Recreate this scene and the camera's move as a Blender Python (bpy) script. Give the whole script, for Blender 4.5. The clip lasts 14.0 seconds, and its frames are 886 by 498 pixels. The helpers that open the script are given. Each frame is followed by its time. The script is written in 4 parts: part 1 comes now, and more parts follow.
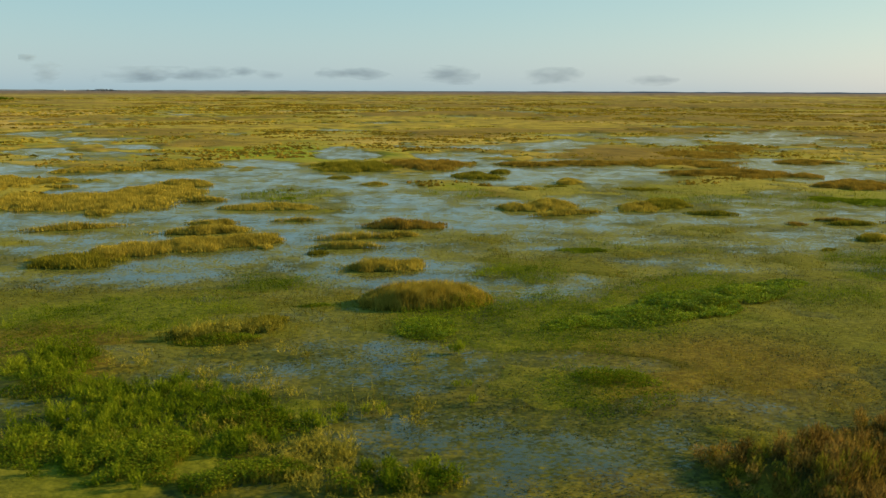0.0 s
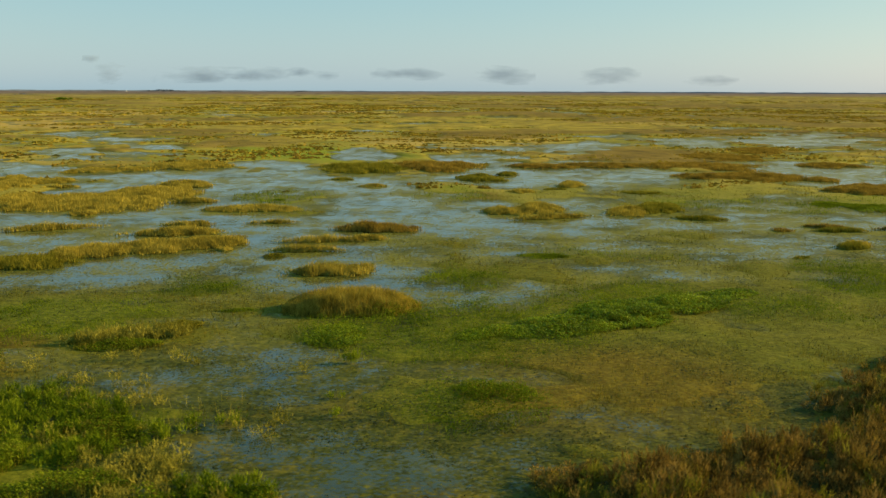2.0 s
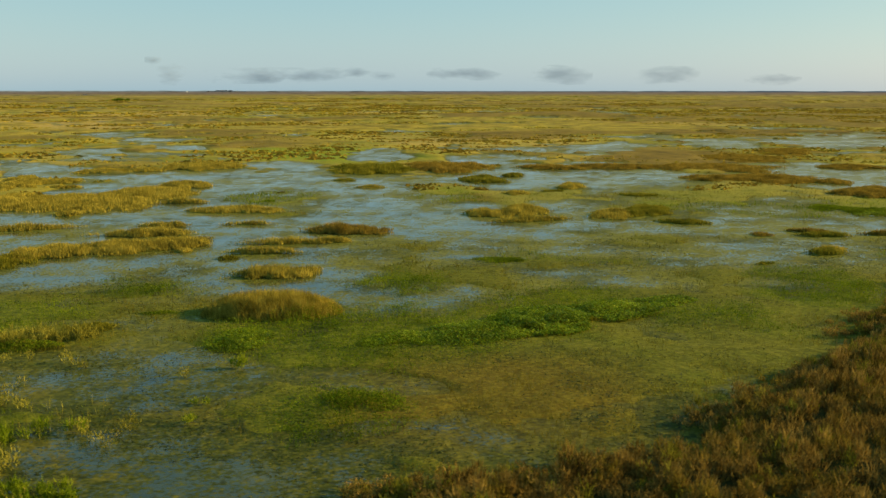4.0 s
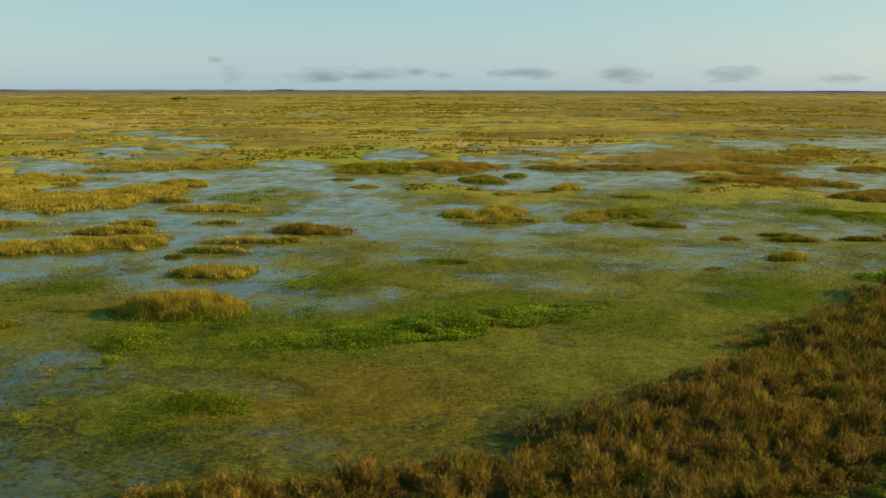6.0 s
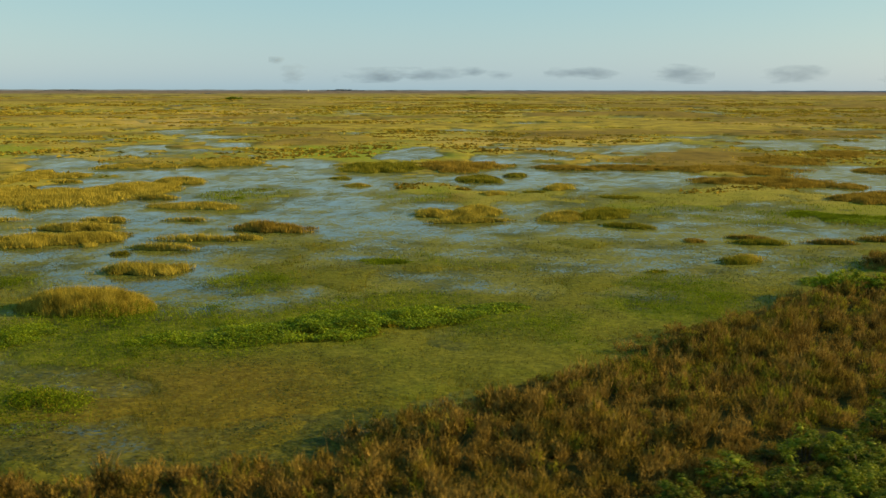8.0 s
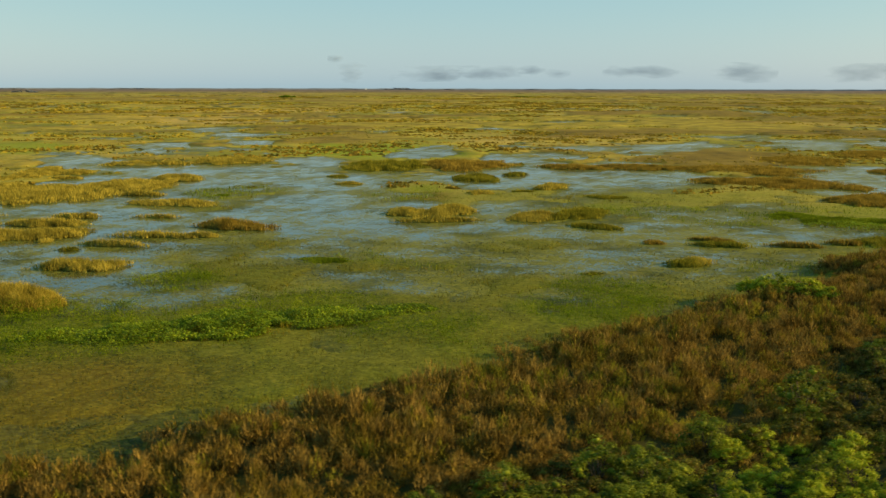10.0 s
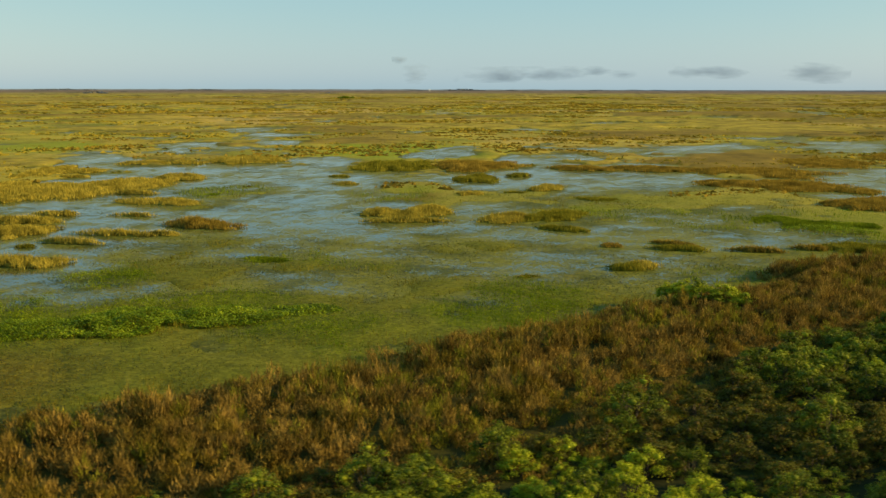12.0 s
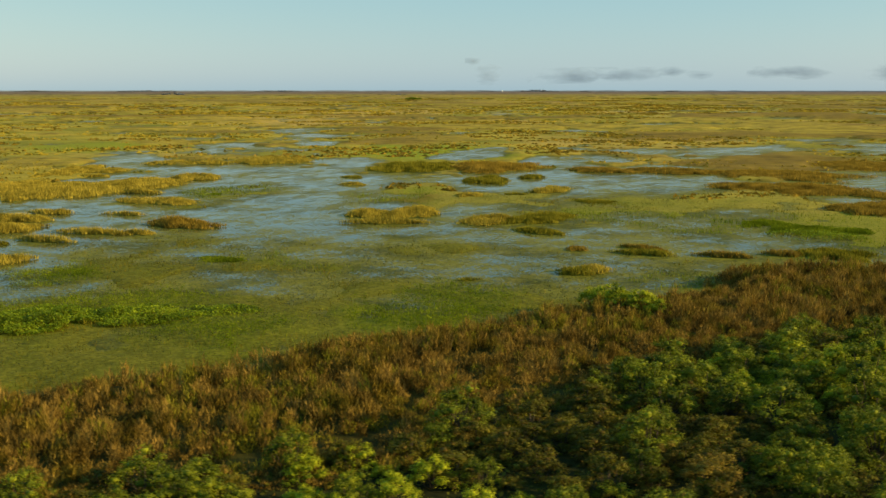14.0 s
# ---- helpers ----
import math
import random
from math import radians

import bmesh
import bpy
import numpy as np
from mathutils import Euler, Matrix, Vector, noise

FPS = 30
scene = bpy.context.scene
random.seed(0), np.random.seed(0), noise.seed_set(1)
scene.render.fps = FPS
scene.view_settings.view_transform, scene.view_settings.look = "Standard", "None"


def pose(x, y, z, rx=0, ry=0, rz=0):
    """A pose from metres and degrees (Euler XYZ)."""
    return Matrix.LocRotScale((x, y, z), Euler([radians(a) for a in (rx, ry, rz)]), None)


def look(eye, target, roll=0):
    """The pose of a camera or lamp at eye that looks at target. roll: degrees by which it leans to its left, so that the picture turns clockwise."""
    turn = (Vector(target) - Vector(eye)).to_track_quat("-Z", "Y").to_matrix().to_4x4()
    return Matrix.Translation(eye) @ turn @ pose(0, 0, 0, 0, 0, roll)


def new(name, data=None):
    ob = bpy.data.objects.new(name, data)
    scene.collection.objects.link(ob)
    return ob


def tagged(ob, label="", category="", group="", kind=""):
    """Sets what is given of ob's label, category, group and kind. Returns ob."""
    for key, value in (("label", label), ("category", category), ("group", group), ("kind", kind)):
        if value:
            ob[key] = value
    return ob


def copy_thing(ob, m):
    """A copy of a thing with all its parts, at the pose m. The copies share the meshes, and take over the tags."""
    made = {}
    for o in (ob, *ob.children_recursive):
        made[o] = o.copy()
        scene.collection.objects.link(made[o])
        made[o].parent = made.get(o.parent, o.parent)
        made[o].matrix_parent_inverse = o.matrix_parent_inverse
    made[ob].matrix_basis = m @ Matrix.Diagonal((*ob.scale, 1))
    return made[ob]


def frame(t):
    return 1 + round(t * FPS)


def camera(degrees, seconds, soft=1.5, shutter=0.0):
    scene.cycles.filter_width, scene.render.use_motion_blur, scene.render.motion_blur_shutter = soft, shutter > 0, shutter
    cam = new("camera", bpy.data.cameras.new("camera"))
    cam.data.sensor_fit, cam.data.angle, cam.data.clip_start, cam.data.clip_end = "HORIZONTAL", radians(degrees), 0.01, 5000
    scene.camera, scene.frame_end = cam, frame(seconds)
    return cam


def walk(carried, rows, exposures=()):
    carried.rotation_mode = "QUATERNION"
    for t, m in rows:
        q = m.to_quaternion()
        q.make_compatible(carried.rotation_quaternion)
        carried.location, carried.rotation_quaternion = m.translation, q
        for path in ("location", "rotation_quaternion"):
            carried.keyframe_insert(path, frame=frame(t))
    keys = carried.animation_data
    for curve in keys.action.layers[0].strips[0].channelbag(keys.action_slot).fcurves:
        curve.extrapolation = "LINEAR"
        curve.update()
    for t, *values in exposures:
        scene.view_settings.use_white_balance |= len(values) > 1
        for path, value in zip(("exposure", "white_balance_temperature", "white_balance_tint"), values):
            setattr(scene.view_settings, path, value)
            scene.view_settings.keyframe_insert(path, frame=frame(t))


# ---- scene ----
cam = camera(49.0, 14.0, soft=1.4, shutter=0.5)
PATH = [
    (0, (0.834, -3.254, 11.071), (0.8, -1.281, 10.748), 0.2),
    (0.5, (2.455, -2.856, 11.037), (2.395, -0.883, 10.715), 0.3),
    (1, (4.139, -2.535, 11.096), (4.049, -0.563, 10.774), 0.2),
    (1.5, (5.772, -2.218, 11.16), (5.654, -0.248, 10.838), 0.2),
    (2, (7.436, -1.887, 11.211), (7.289, 0.082, 10.888), 0.2),
    (2.5, (9.048, -1.537, 11.265), (8.874, 0.429, 10.943), 0.2),
    (3, (10.767, -1.188, 11.286), (10.563, 0.775, 10.964), 0.1),
    (5.5, (19.709, 0.97, 11.357), (19.359, 2.913, 11.032), 0.1),
    (6, (21.649, 1.532, 11.36), (21.268, 3.469, 11.035), 0.1),
    (6.5, (23.395, 2.208, 11.3), (22.987, 4.139, 10.975), 0.1),
    (7, (25.304, 2.822, 11.268), (24.865, 4.747, 10.943), 0.1),
    (7.5, (27.202, 3.458, 11.239), (26.734, 5.375, 10.915), 0.0),
    (8, (29.0, 4.148, 11.205), (28.503, 6.058, 10.88), 0.1),
    (10.5, (37.925, 7.936, 11.109), (37.284, 9.802, 10.782), 0.1),
    (11, (39.773, 8.778, 11.077), (39.1, 10.633, 10.751), 0.1),
    (11.5, (41.492, 9.676, 11.028), (40.79, 11.52, 10.702), 0.1),
    (12, (43.258, 10.515, 11.023), (42.525, 12.347, 10.697), 0.1),
    (12.5, (44.99, 11.294, 11.026), (44.225, 13.113, 10.701), 0.0),
    (13, (46.746, 12.209, 11.017), (45.947, 14.013, 10.692), 0.0),
    (13.5, (48.391, 13.139, 11.005), (47.556, 14.928, 10.681), -0.0),
    (14, (50.113, 14.164, 10.993), (49.243, 15.936, 10.669), 0.0),
]
walk(cam, [(t, look(eye, target, roll)) for t, eye, target, roll in PATH])

# ---- sky, sun, exposure ----
SUN_AZ, SUN_EL = 74.0, 19.0          # degrees clockwise from +y; degrees above the horizon
scene.view_settings.exposure = 0.75
scene.view_settings.use_white_balance = True
scene.view_settings.white_balance_temperature, scene.view_settings.white_balance_tint = 6500, 8
world = bpy.data.worlds.new("sky")
scene.world = world
world.use_nodes = True
wn = world.node_tree
sky = wn.nodes.new("ShaderNodeTexSky")
sky.sky_type = "NISHITA"
sky.sun_disc = False
sky.sun_elevation, sky.sun_rotation = radians(SUN_EL), radians(SUN_AZ)
sky.altitude, sky.air_density, sky.dust_density, sky.ozone_density = 0.0, 1.0, 0.6, 1.0
warm = wn.nodes.new("ShaderNodeMix")          # low sun through moist air: the glow is warm, the rest a thin even blue haze
warm.data_type, warm.blend_type = "RGBA", "MULTIPLY"
warm.inputs[0].default_value, warm.inputs[7].default_value = 1.0, (0.45, 0.335, 0.15, 1)
haze = wn.nodes.new("ShaderNodeMix")
haze.data_type, haze.blend_type = "RGBA", "ADD"
haze.inputs[0].default_value, haze.inputs[7].default_value = 1.0, (0.68, 2.0, 3.10, 1)
wn.links.new(sky.outputs[0], warm.inputs[6])
wn.links.new(warm.outputs[2], haze.inputs[6])
wn.links.new(haze.outputs[2], wn.nodes["Background"].inputs[0])
wn.nodes["Background"].inputs[1].default_value = 0.1
sun = new("sun", bpy.data.lights.new("sun", "SUN"))
sun.data.energy, sun.data.angle, sun.data.color = 5.5, radians(0.6), (1.0, 0.70, 0.265)
az, el = radians(SUN_AZ), radians(SUN_EL)
sun.matrix_world = look((0, 0, 60), (-math.sin(az) * math.cos(el), -math.cos(az) * math.cos(el), 60 - math.sin(el)))


# ---- noise and mesh tools ----
def lattice(ix, iy, seed):
    h = (ix.astype(np.int64) * 374761393 + iy.astype(np.int64) * 668265263 + seed * 974634777) & 0x7FFFFFFF
    h = ((h ^ (h >> 13)) * 1274126177) & 0x7FFFFFFF
    return ((h ^ (h >> 16)) & 0xFFFF) / 65535.0


def value_noise(x, y, seed):
    fx, fy = np.floor(x), np.floor(y)
    ix, iy, u, v = fx.astype(np.int64), fy.astype(np.int64), x - fx, y - fy
    u, v = u * u * (3 - 2 * u), v * v * (3 - 2 * v)
    a, b = lattice(ix, iy, seed), lattice(ix + 1, iy, seed)
    c, d = lattice(ix, iy + 1, seed), lattice(ix + 1, iy + 1, seed)
    return (a + (b - a) * u) * (1 - v) + (c + (d - c) * u) * v


def fbm(x, y, size, seed, octaves=4):
    total, amp, norm = 0.0, 1.0, 0.0
    for k in range(octaves):
        total = total + amp * value_noise(x / size * 2 ** k + 13.7 * k, y / size * 2 ** k - 7.3 * k, seed + k)
        norm += amp
        amp *= 0.55
    return total / norm          # about 0 to 1, mean 0.5


def smooth(a, b, v):
    u = np.clip((v - a) / (b - a), 0, 1)
    return u * u * (3 - 2 * u)


rng = np.random.default_rng(7)


def poly_mesh(name, verts, faces, material):
    """A mesh from arrays of corners and of equal-sided faces."""
    me = bpy.data.meshes.new(name)
    n, k = faces.shape
    me.vertices.add(len(verts))
    me.vertices.foreach_set("co", np.asarray(verts, dtype=np.float32).ravel())
    me.loops.add(n * k)
    me.loops.foreach_set("vertex_index", faces.astype(np.int32).ravel())
    me.polygons.add(n)
    me.polygons.foreach_set("loop_start", np.arange(0, n * k, k, dtype=np.int32))
    me.update(calc_edges=True)
    me.materials.append(material)
    return me


def blade_arrays(p, h, w, lean, bend=0.0):
    """Grass blades: a tapered strip bent once, three triangles each."""
    n = len(p)
    a = rng.uniform(0, 2 * np.pi, n)
    d = np.stack([np.cos(a), np.sin(a), np.zeros(n)], 1)
    s = np.stack([-np.sin(a), np.cos(a), np.zeros(n)], 1)
    turn = rng.uniform(0, np.pi, n)[:, None]
    s = s * np.cos(turn) + d * np.sin(turn)
    up = np.array([0, 0, 1.0])
    mid = p + d * (lean * h * 0.35)[:, None] + up * (h * 0.6)[:, None]
    tip = p + d * (lean * h * (1 + bend))[:, None] + up * h[:, None]
    half = s * (w / 2)[:, None]
    v = np.stack([p - half, p + half, mid - half * 0.75, mid + half * 0.75, tip], 1).reshape(-1, 3)
    i = (np.arange(n) * 5)[:, None]
    f = np.concatenate([i + [0, 1, 3], i + [0, 3, 2], i + [2, 3, 4]], 1).reshape(-1, 3)
    return v, f


def spike_arrays(p, h, w, lean):
    """Single-triangle blades for what stays small."""
    n = len(p)
    a, b = rng.uniform(0, 2 * np.pi, n), rng.uniform(0, np.pi, n)
    half = np.stack([np.cos(b), np.sin(b), np.zeros(n)], 1) * (w / 2)[:, None]
    tip = p + np.stack([np.cos(a) * lean * h, np.sin(a) * lean * h, h], 1)
    v = np.stack([p - half, p + half, tip], 1).reshape(-1, 3)
    f = np.arange(3 * n).reshape(-1, 3)
    return v, f


def leaf_arrays(p, size, tilt, aspect=0.55):
    """Leaves: a lozenge folded along its midrib, two triangles each."""
    n = len(p)
    a = rng.uniform(0, 2 * np.pi, n)
    e = rng.normal(0, 1, n) * tilt
    r = rng.uniform(-0.9, 0.9, n) * tilt
    d = np.stack([np.cos(a) * np.cos(e), np.sin(a) * np.cos(e), np.sin(e)], 1)
    s = np.stack([-np.sin(a), np.cos(a), r], 1)
    d, s = d * (size / 2)[:, None], s * (size * aspect / 2)[:, None]
    lift = np.array([0, 0, 1.0]) * (size * 0.10 * min(1.0, tilt * 2))[:, None]
    v = np.stack([p - d, p + s + lift, p + d, p - s + lift], 1).reshape(-1, 3)
    i = (np.arange(n) * 4)[:, None]
    f = np.concatenate([i + [0, 1, 2], i + [0, 2, 3]], 1).reshape(-1, 3)
    return v, f


def facing_leaves(p, normal, size, aspect=0.55, jitter=0.5):
    """Leaves that face outwards from their cluster."""
    n = len(p)
    nn = normal + rng.normal(0, jitter, (n, 3))
    nn /= np.linalg.norm(nn, axis=1)[:, None]
    d = np.cross(nn, rng.normal(0, 1, (n, 3)))
    d /= np.linalg.norm(d, axis=1)[:, None]
    s = np.cross(nn, d)
    d, s = d * (size / 2)[:, None], s * (size * aspect / 2)[:, None]
    lift = nn * (size * 0.08)[:, None]
    v = np.stack([p - d, p + s + lift, p + d, p - s + lift], 1).reshape(-1, 3)
    i = (np.arange(n) * 4)[:, None]
    f = np.concatenate([i + [0, 1, 2], i + [0, 2, 3]], 1).reshape(-1, 3)
    return v, f


def joined(*sets):
    vs, fs, k = [], [], 0
    for v, f in sets:
        vs.append(v)
        fs.append(f + k)
        k += len(v)
    return np.concatenate(vs), np.concatenate(fs)


def part(name, me, parent, label=""):
    ob = new(name, me)
    ob.parent = parent
    return tagged(ob, label)


# ---- materials ----
def nodes_of(name):
    m = bpy.data.materials.new(name)
    m.use_nodes = True
    nt = m.node_tree
    nt.nodes.remove(nt.nodes["Principled BSDF"])
    return m, nt, nt.nodes["Material Output"]


def node(nt, kind, **inputs):
    n = nt.nodes.new(kind)
    for key, value in inputs.items():
        n.inputs[key.replace("_", " ")].default_value = value
    return n


def ramp(nt, source, *stops):
    n = nt.nodes.new("ShaderNodeValToRGB")
    e = n.color_ramp.elements
    while len(e) < len(stops):
        e.new(0.5)
    for slot, (at, colour) in zip(e, stops):
        slot.position, slot.color = at, (*colour, 1)
    nt.links.new(source, n.inputs[0])
    return n.outputs[0]


def mixed(nt, fac, a, b, blend="MIX"):
    n = nt.nodes.new("ShaderNodeMix")
    n.data_type, n.blend_type = "RGBA", blend
    for slot, v in ((0, fac), (6, a), (7, b)):
        if isinstance(v, bpy.types.NodeSocket):
            nt.links.new(v, n.inputs[slot])
        elif slot == 0:
            n.inputs[0].default_value = v
        else:
            n.inputs[slot].default_value = (*v, 1)
    return n.outputs[2]


def maths(nt, op, a, b=0.0):
    n = nt.nodes.new("ShaderNodeMath")
    n.operation = op
    for slot, v in ((0, a), (1, b)):
        if isinstance(v, bpy.types.NodeSocket):
            nt.links.new(v, n.inputs[slot])
        else:
            n.inputs[slot].default_value = v
    return n.outputs[0]


def noise_at(nt, size, detail=4.0, rough=0.55):
    """Noise by the place in the world, with features of that size in metres."""
    geo = nt.nodes.new("ShaderNodeNewGeometry")
    n = node(nt, "ShaderNodeTexNoise", Scale=1.0 / size, Detail=detail, Roughness=rough)
    nt.links.new(geo.outputs["Position"], n.inputs["Vector"])
    return n.outputs["Fac"]


def specks(nt, size):
    """A carpet of small leaves: each cell has its own tone, with dark gaps between."""
    geo = nt.nodes.new("ShaderNodeNewGeometry")
    v = node(nt, "ShaderNodeTexVoronoi", Scale=1.0 / size, Randomness=1.0)
    nt.links.new(geo.outputs["Position"], v.inputs["Vector"])
    sep = nt.nodes.new("ShaderNodeSeparateColor")
    nt.links.new(v.outputs["Color"], sep.inputs[0])
    gap = maths(nt, "MULTIPLY", maths(nt, "SUBTRACT", v.outputs["Distance"], 0.45), -0.35)
    return maths(nt, "ADD", maths(nt, "ADD", maths(nt, "MULTIPLY", sep.outputs[0], 0.36), 0.32), gap)


def foliage(name, dark, mid, light, patch=2.5, through_light=0.30, gloss=0.0, accent=None, second=None):
    """Leaves and blades: each piece has its own tone, and patches drift in colour."""
    m, nt, out = nodes_of(name)
    geo = nt.nodes.new("ShaderNodeNewGeometry")
    rnd = geo.outputs["Random Per Island"]
    patchy = noise_at(nt, patch, 3.0)
    tone = maths(nt, "ADD", maths(nt, "MULTIPLY", rnd, 0.45), maths(nt, "SUBTRACT", maths(nt, "MULTIPLY", patchy, 1.9), 0.67))
    colour = ramp(nt, tone, (0.05, dark), (0.45, mid), (0.95, light))
    if second:
        other = ramp(nt, tone, (0.05, second[0]), (0.45, second[1]), (0.95, second[2]))
        colour = mixed(nt, ramp(nt, noise_at(nt, 1.3, 3), (0.5, (0, 0, 0)), (0.62, (1, 1, 1))), colour, other)
    if accent:
        odd = maths(nt, "GREATER_THAN", maths(nt, "FRACT", maths(nt, "MULTIPLY", rnd, 37.0)), 0.86)
        colour = mixed(nt, odd, colour, accent)
    dif = node(nt, "ShaderNodeBsdfPrincipled", Roughness=0.65, Specular_IOR_Level=gloss)
    tra = nt.nodes.new("ShaderNodeBsdfTranslucent")
    nt.links.new(colour, dif.inputs["Base Color"])
    nt.links.new(colour, tra.inputs["Color"])
    mix = node(nt, "ShaderNodeMixShader", Fac=through_light)
    nt.links.new(dif.outputs[0], mix.inputs[1])
    nt.links.new(tra.outputs[0], mix.inputs[2])
    nt.links.new(mix.outputs[0], out.inputs[0])
    return m


SEDGE = {
    "gold": foliage("golden_sedge", (0.130, 0.112, 0.018), (0.275, 0.232, 0.034), (0.43, 0.355, 0.060), 1.5),
    "mound": foliage("straw_sedge", (0.122, 0.100, 0.014), (0.268, 0.218, 0.030), (0.43, 0.35, 0.057), 0.8),
    "brown": foliage("rusty_sedge", (0.095, 0.070, 0.012), (0.205, 0.148, 0.023), (0.34, 0.247, 0.042), 1.5),
    "olive": foliage("olive_sedge", (0.0599, 0.0624, 0.0072), (0.1496, 0.1485, 0.0143), (0.2826, 0.2531, 0.0305), 1.5),
    "green": foliage("green_sedge", (0.0400, 0.0619, 0.0051), (0.1001, 0.1456, 0.0084), (0.2093, 0.2548, 0.0169)),
}
M_LUSH = foliage("fresh_marsh_grass", (0.0409, 0.0670, 0.0032), (0.1036, 0.1540, 0.0065), (0.2178, 0.2590, 0.0159), 4.0)
M_THIN = foliage("thin_olive_grass", (0.041, 0.041, 0.0041), (0.095, 0.088, 0.0085), (0.184, 0.150, 0.0204), 5.0)
M_STRAW = foliage("pale_stalks", (0.10, 0.098, 0.015), (0.21, 0.20, 0.028), (0.34, 0.31, 0.052), 1.5)
M_STEM = foliage("pale_reed_stems", (0.12, 0.075, 0.02), (0.20, 0.13, 0.035), (0.30, 0.20, 0.06), 1.0)
M_BROAD = foliage("broad_green_leaves", (0.055, 0.094, 0.0045), (0.155, 0.225, 0.009), (0.30, 0.375, 0.017), 2.0, 0.35, 0.1)
M_REED = foliage("dead_brown_reed", (0.0367, 0.0260, 0.0060), (0.148, 0.101, 0.023), (0.325, 0.220, 0.055), 0.8, 0.28, 0.0, None, ((0.036, 0.029, 0.005), (0.115, 0.088, 0.012), (0.25, 0.187, 0.028)))
M_PAD = foliage("floating_leaves", (0.011, 0.017, 0.002), (0.036, 0.046, 0.0045), (0.095, 0.100, 0.011), 1.2, 0.05, 0.1)
M_CROWN = foliage("mangrove_leaves", (0.0166, 0.0317, 0.0023), (0.084, 0.112, 0.006), (0.25, 0.28, 0.0145), 0.9, 0.28, 0.12)
# own lime green of the reed-bed shrub; in the thicket it paints sunlit crowns
M_LIME = foliage("lime_sunlit_leaves", (0.0627, 0.0970, 0.0044), (0.23, 0.275, 0.011), (0.43, 0.46, 0.023), 0.9, 0.32, 0.1)
M_CROWN_DRY = foliage("dull_mangrove_leaves", (0.0173, 0.0219, 0.0027), (0.068, 0.070, 0.006), (0.155, 0.145, 0.014), 1.0, 0.25, 0.1, (0.0905, 0.0639, 0.0127))
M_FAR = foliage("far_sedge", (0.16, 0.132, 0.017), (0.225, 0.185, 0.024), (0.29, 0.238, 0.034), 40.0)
M_FAR_BROWN = foliage("far_brown_sedge", (0.115, 0.085, 0.013), (0.165, 0.122, 0.019), (0.22, 0.165, 0.030), 20.0)


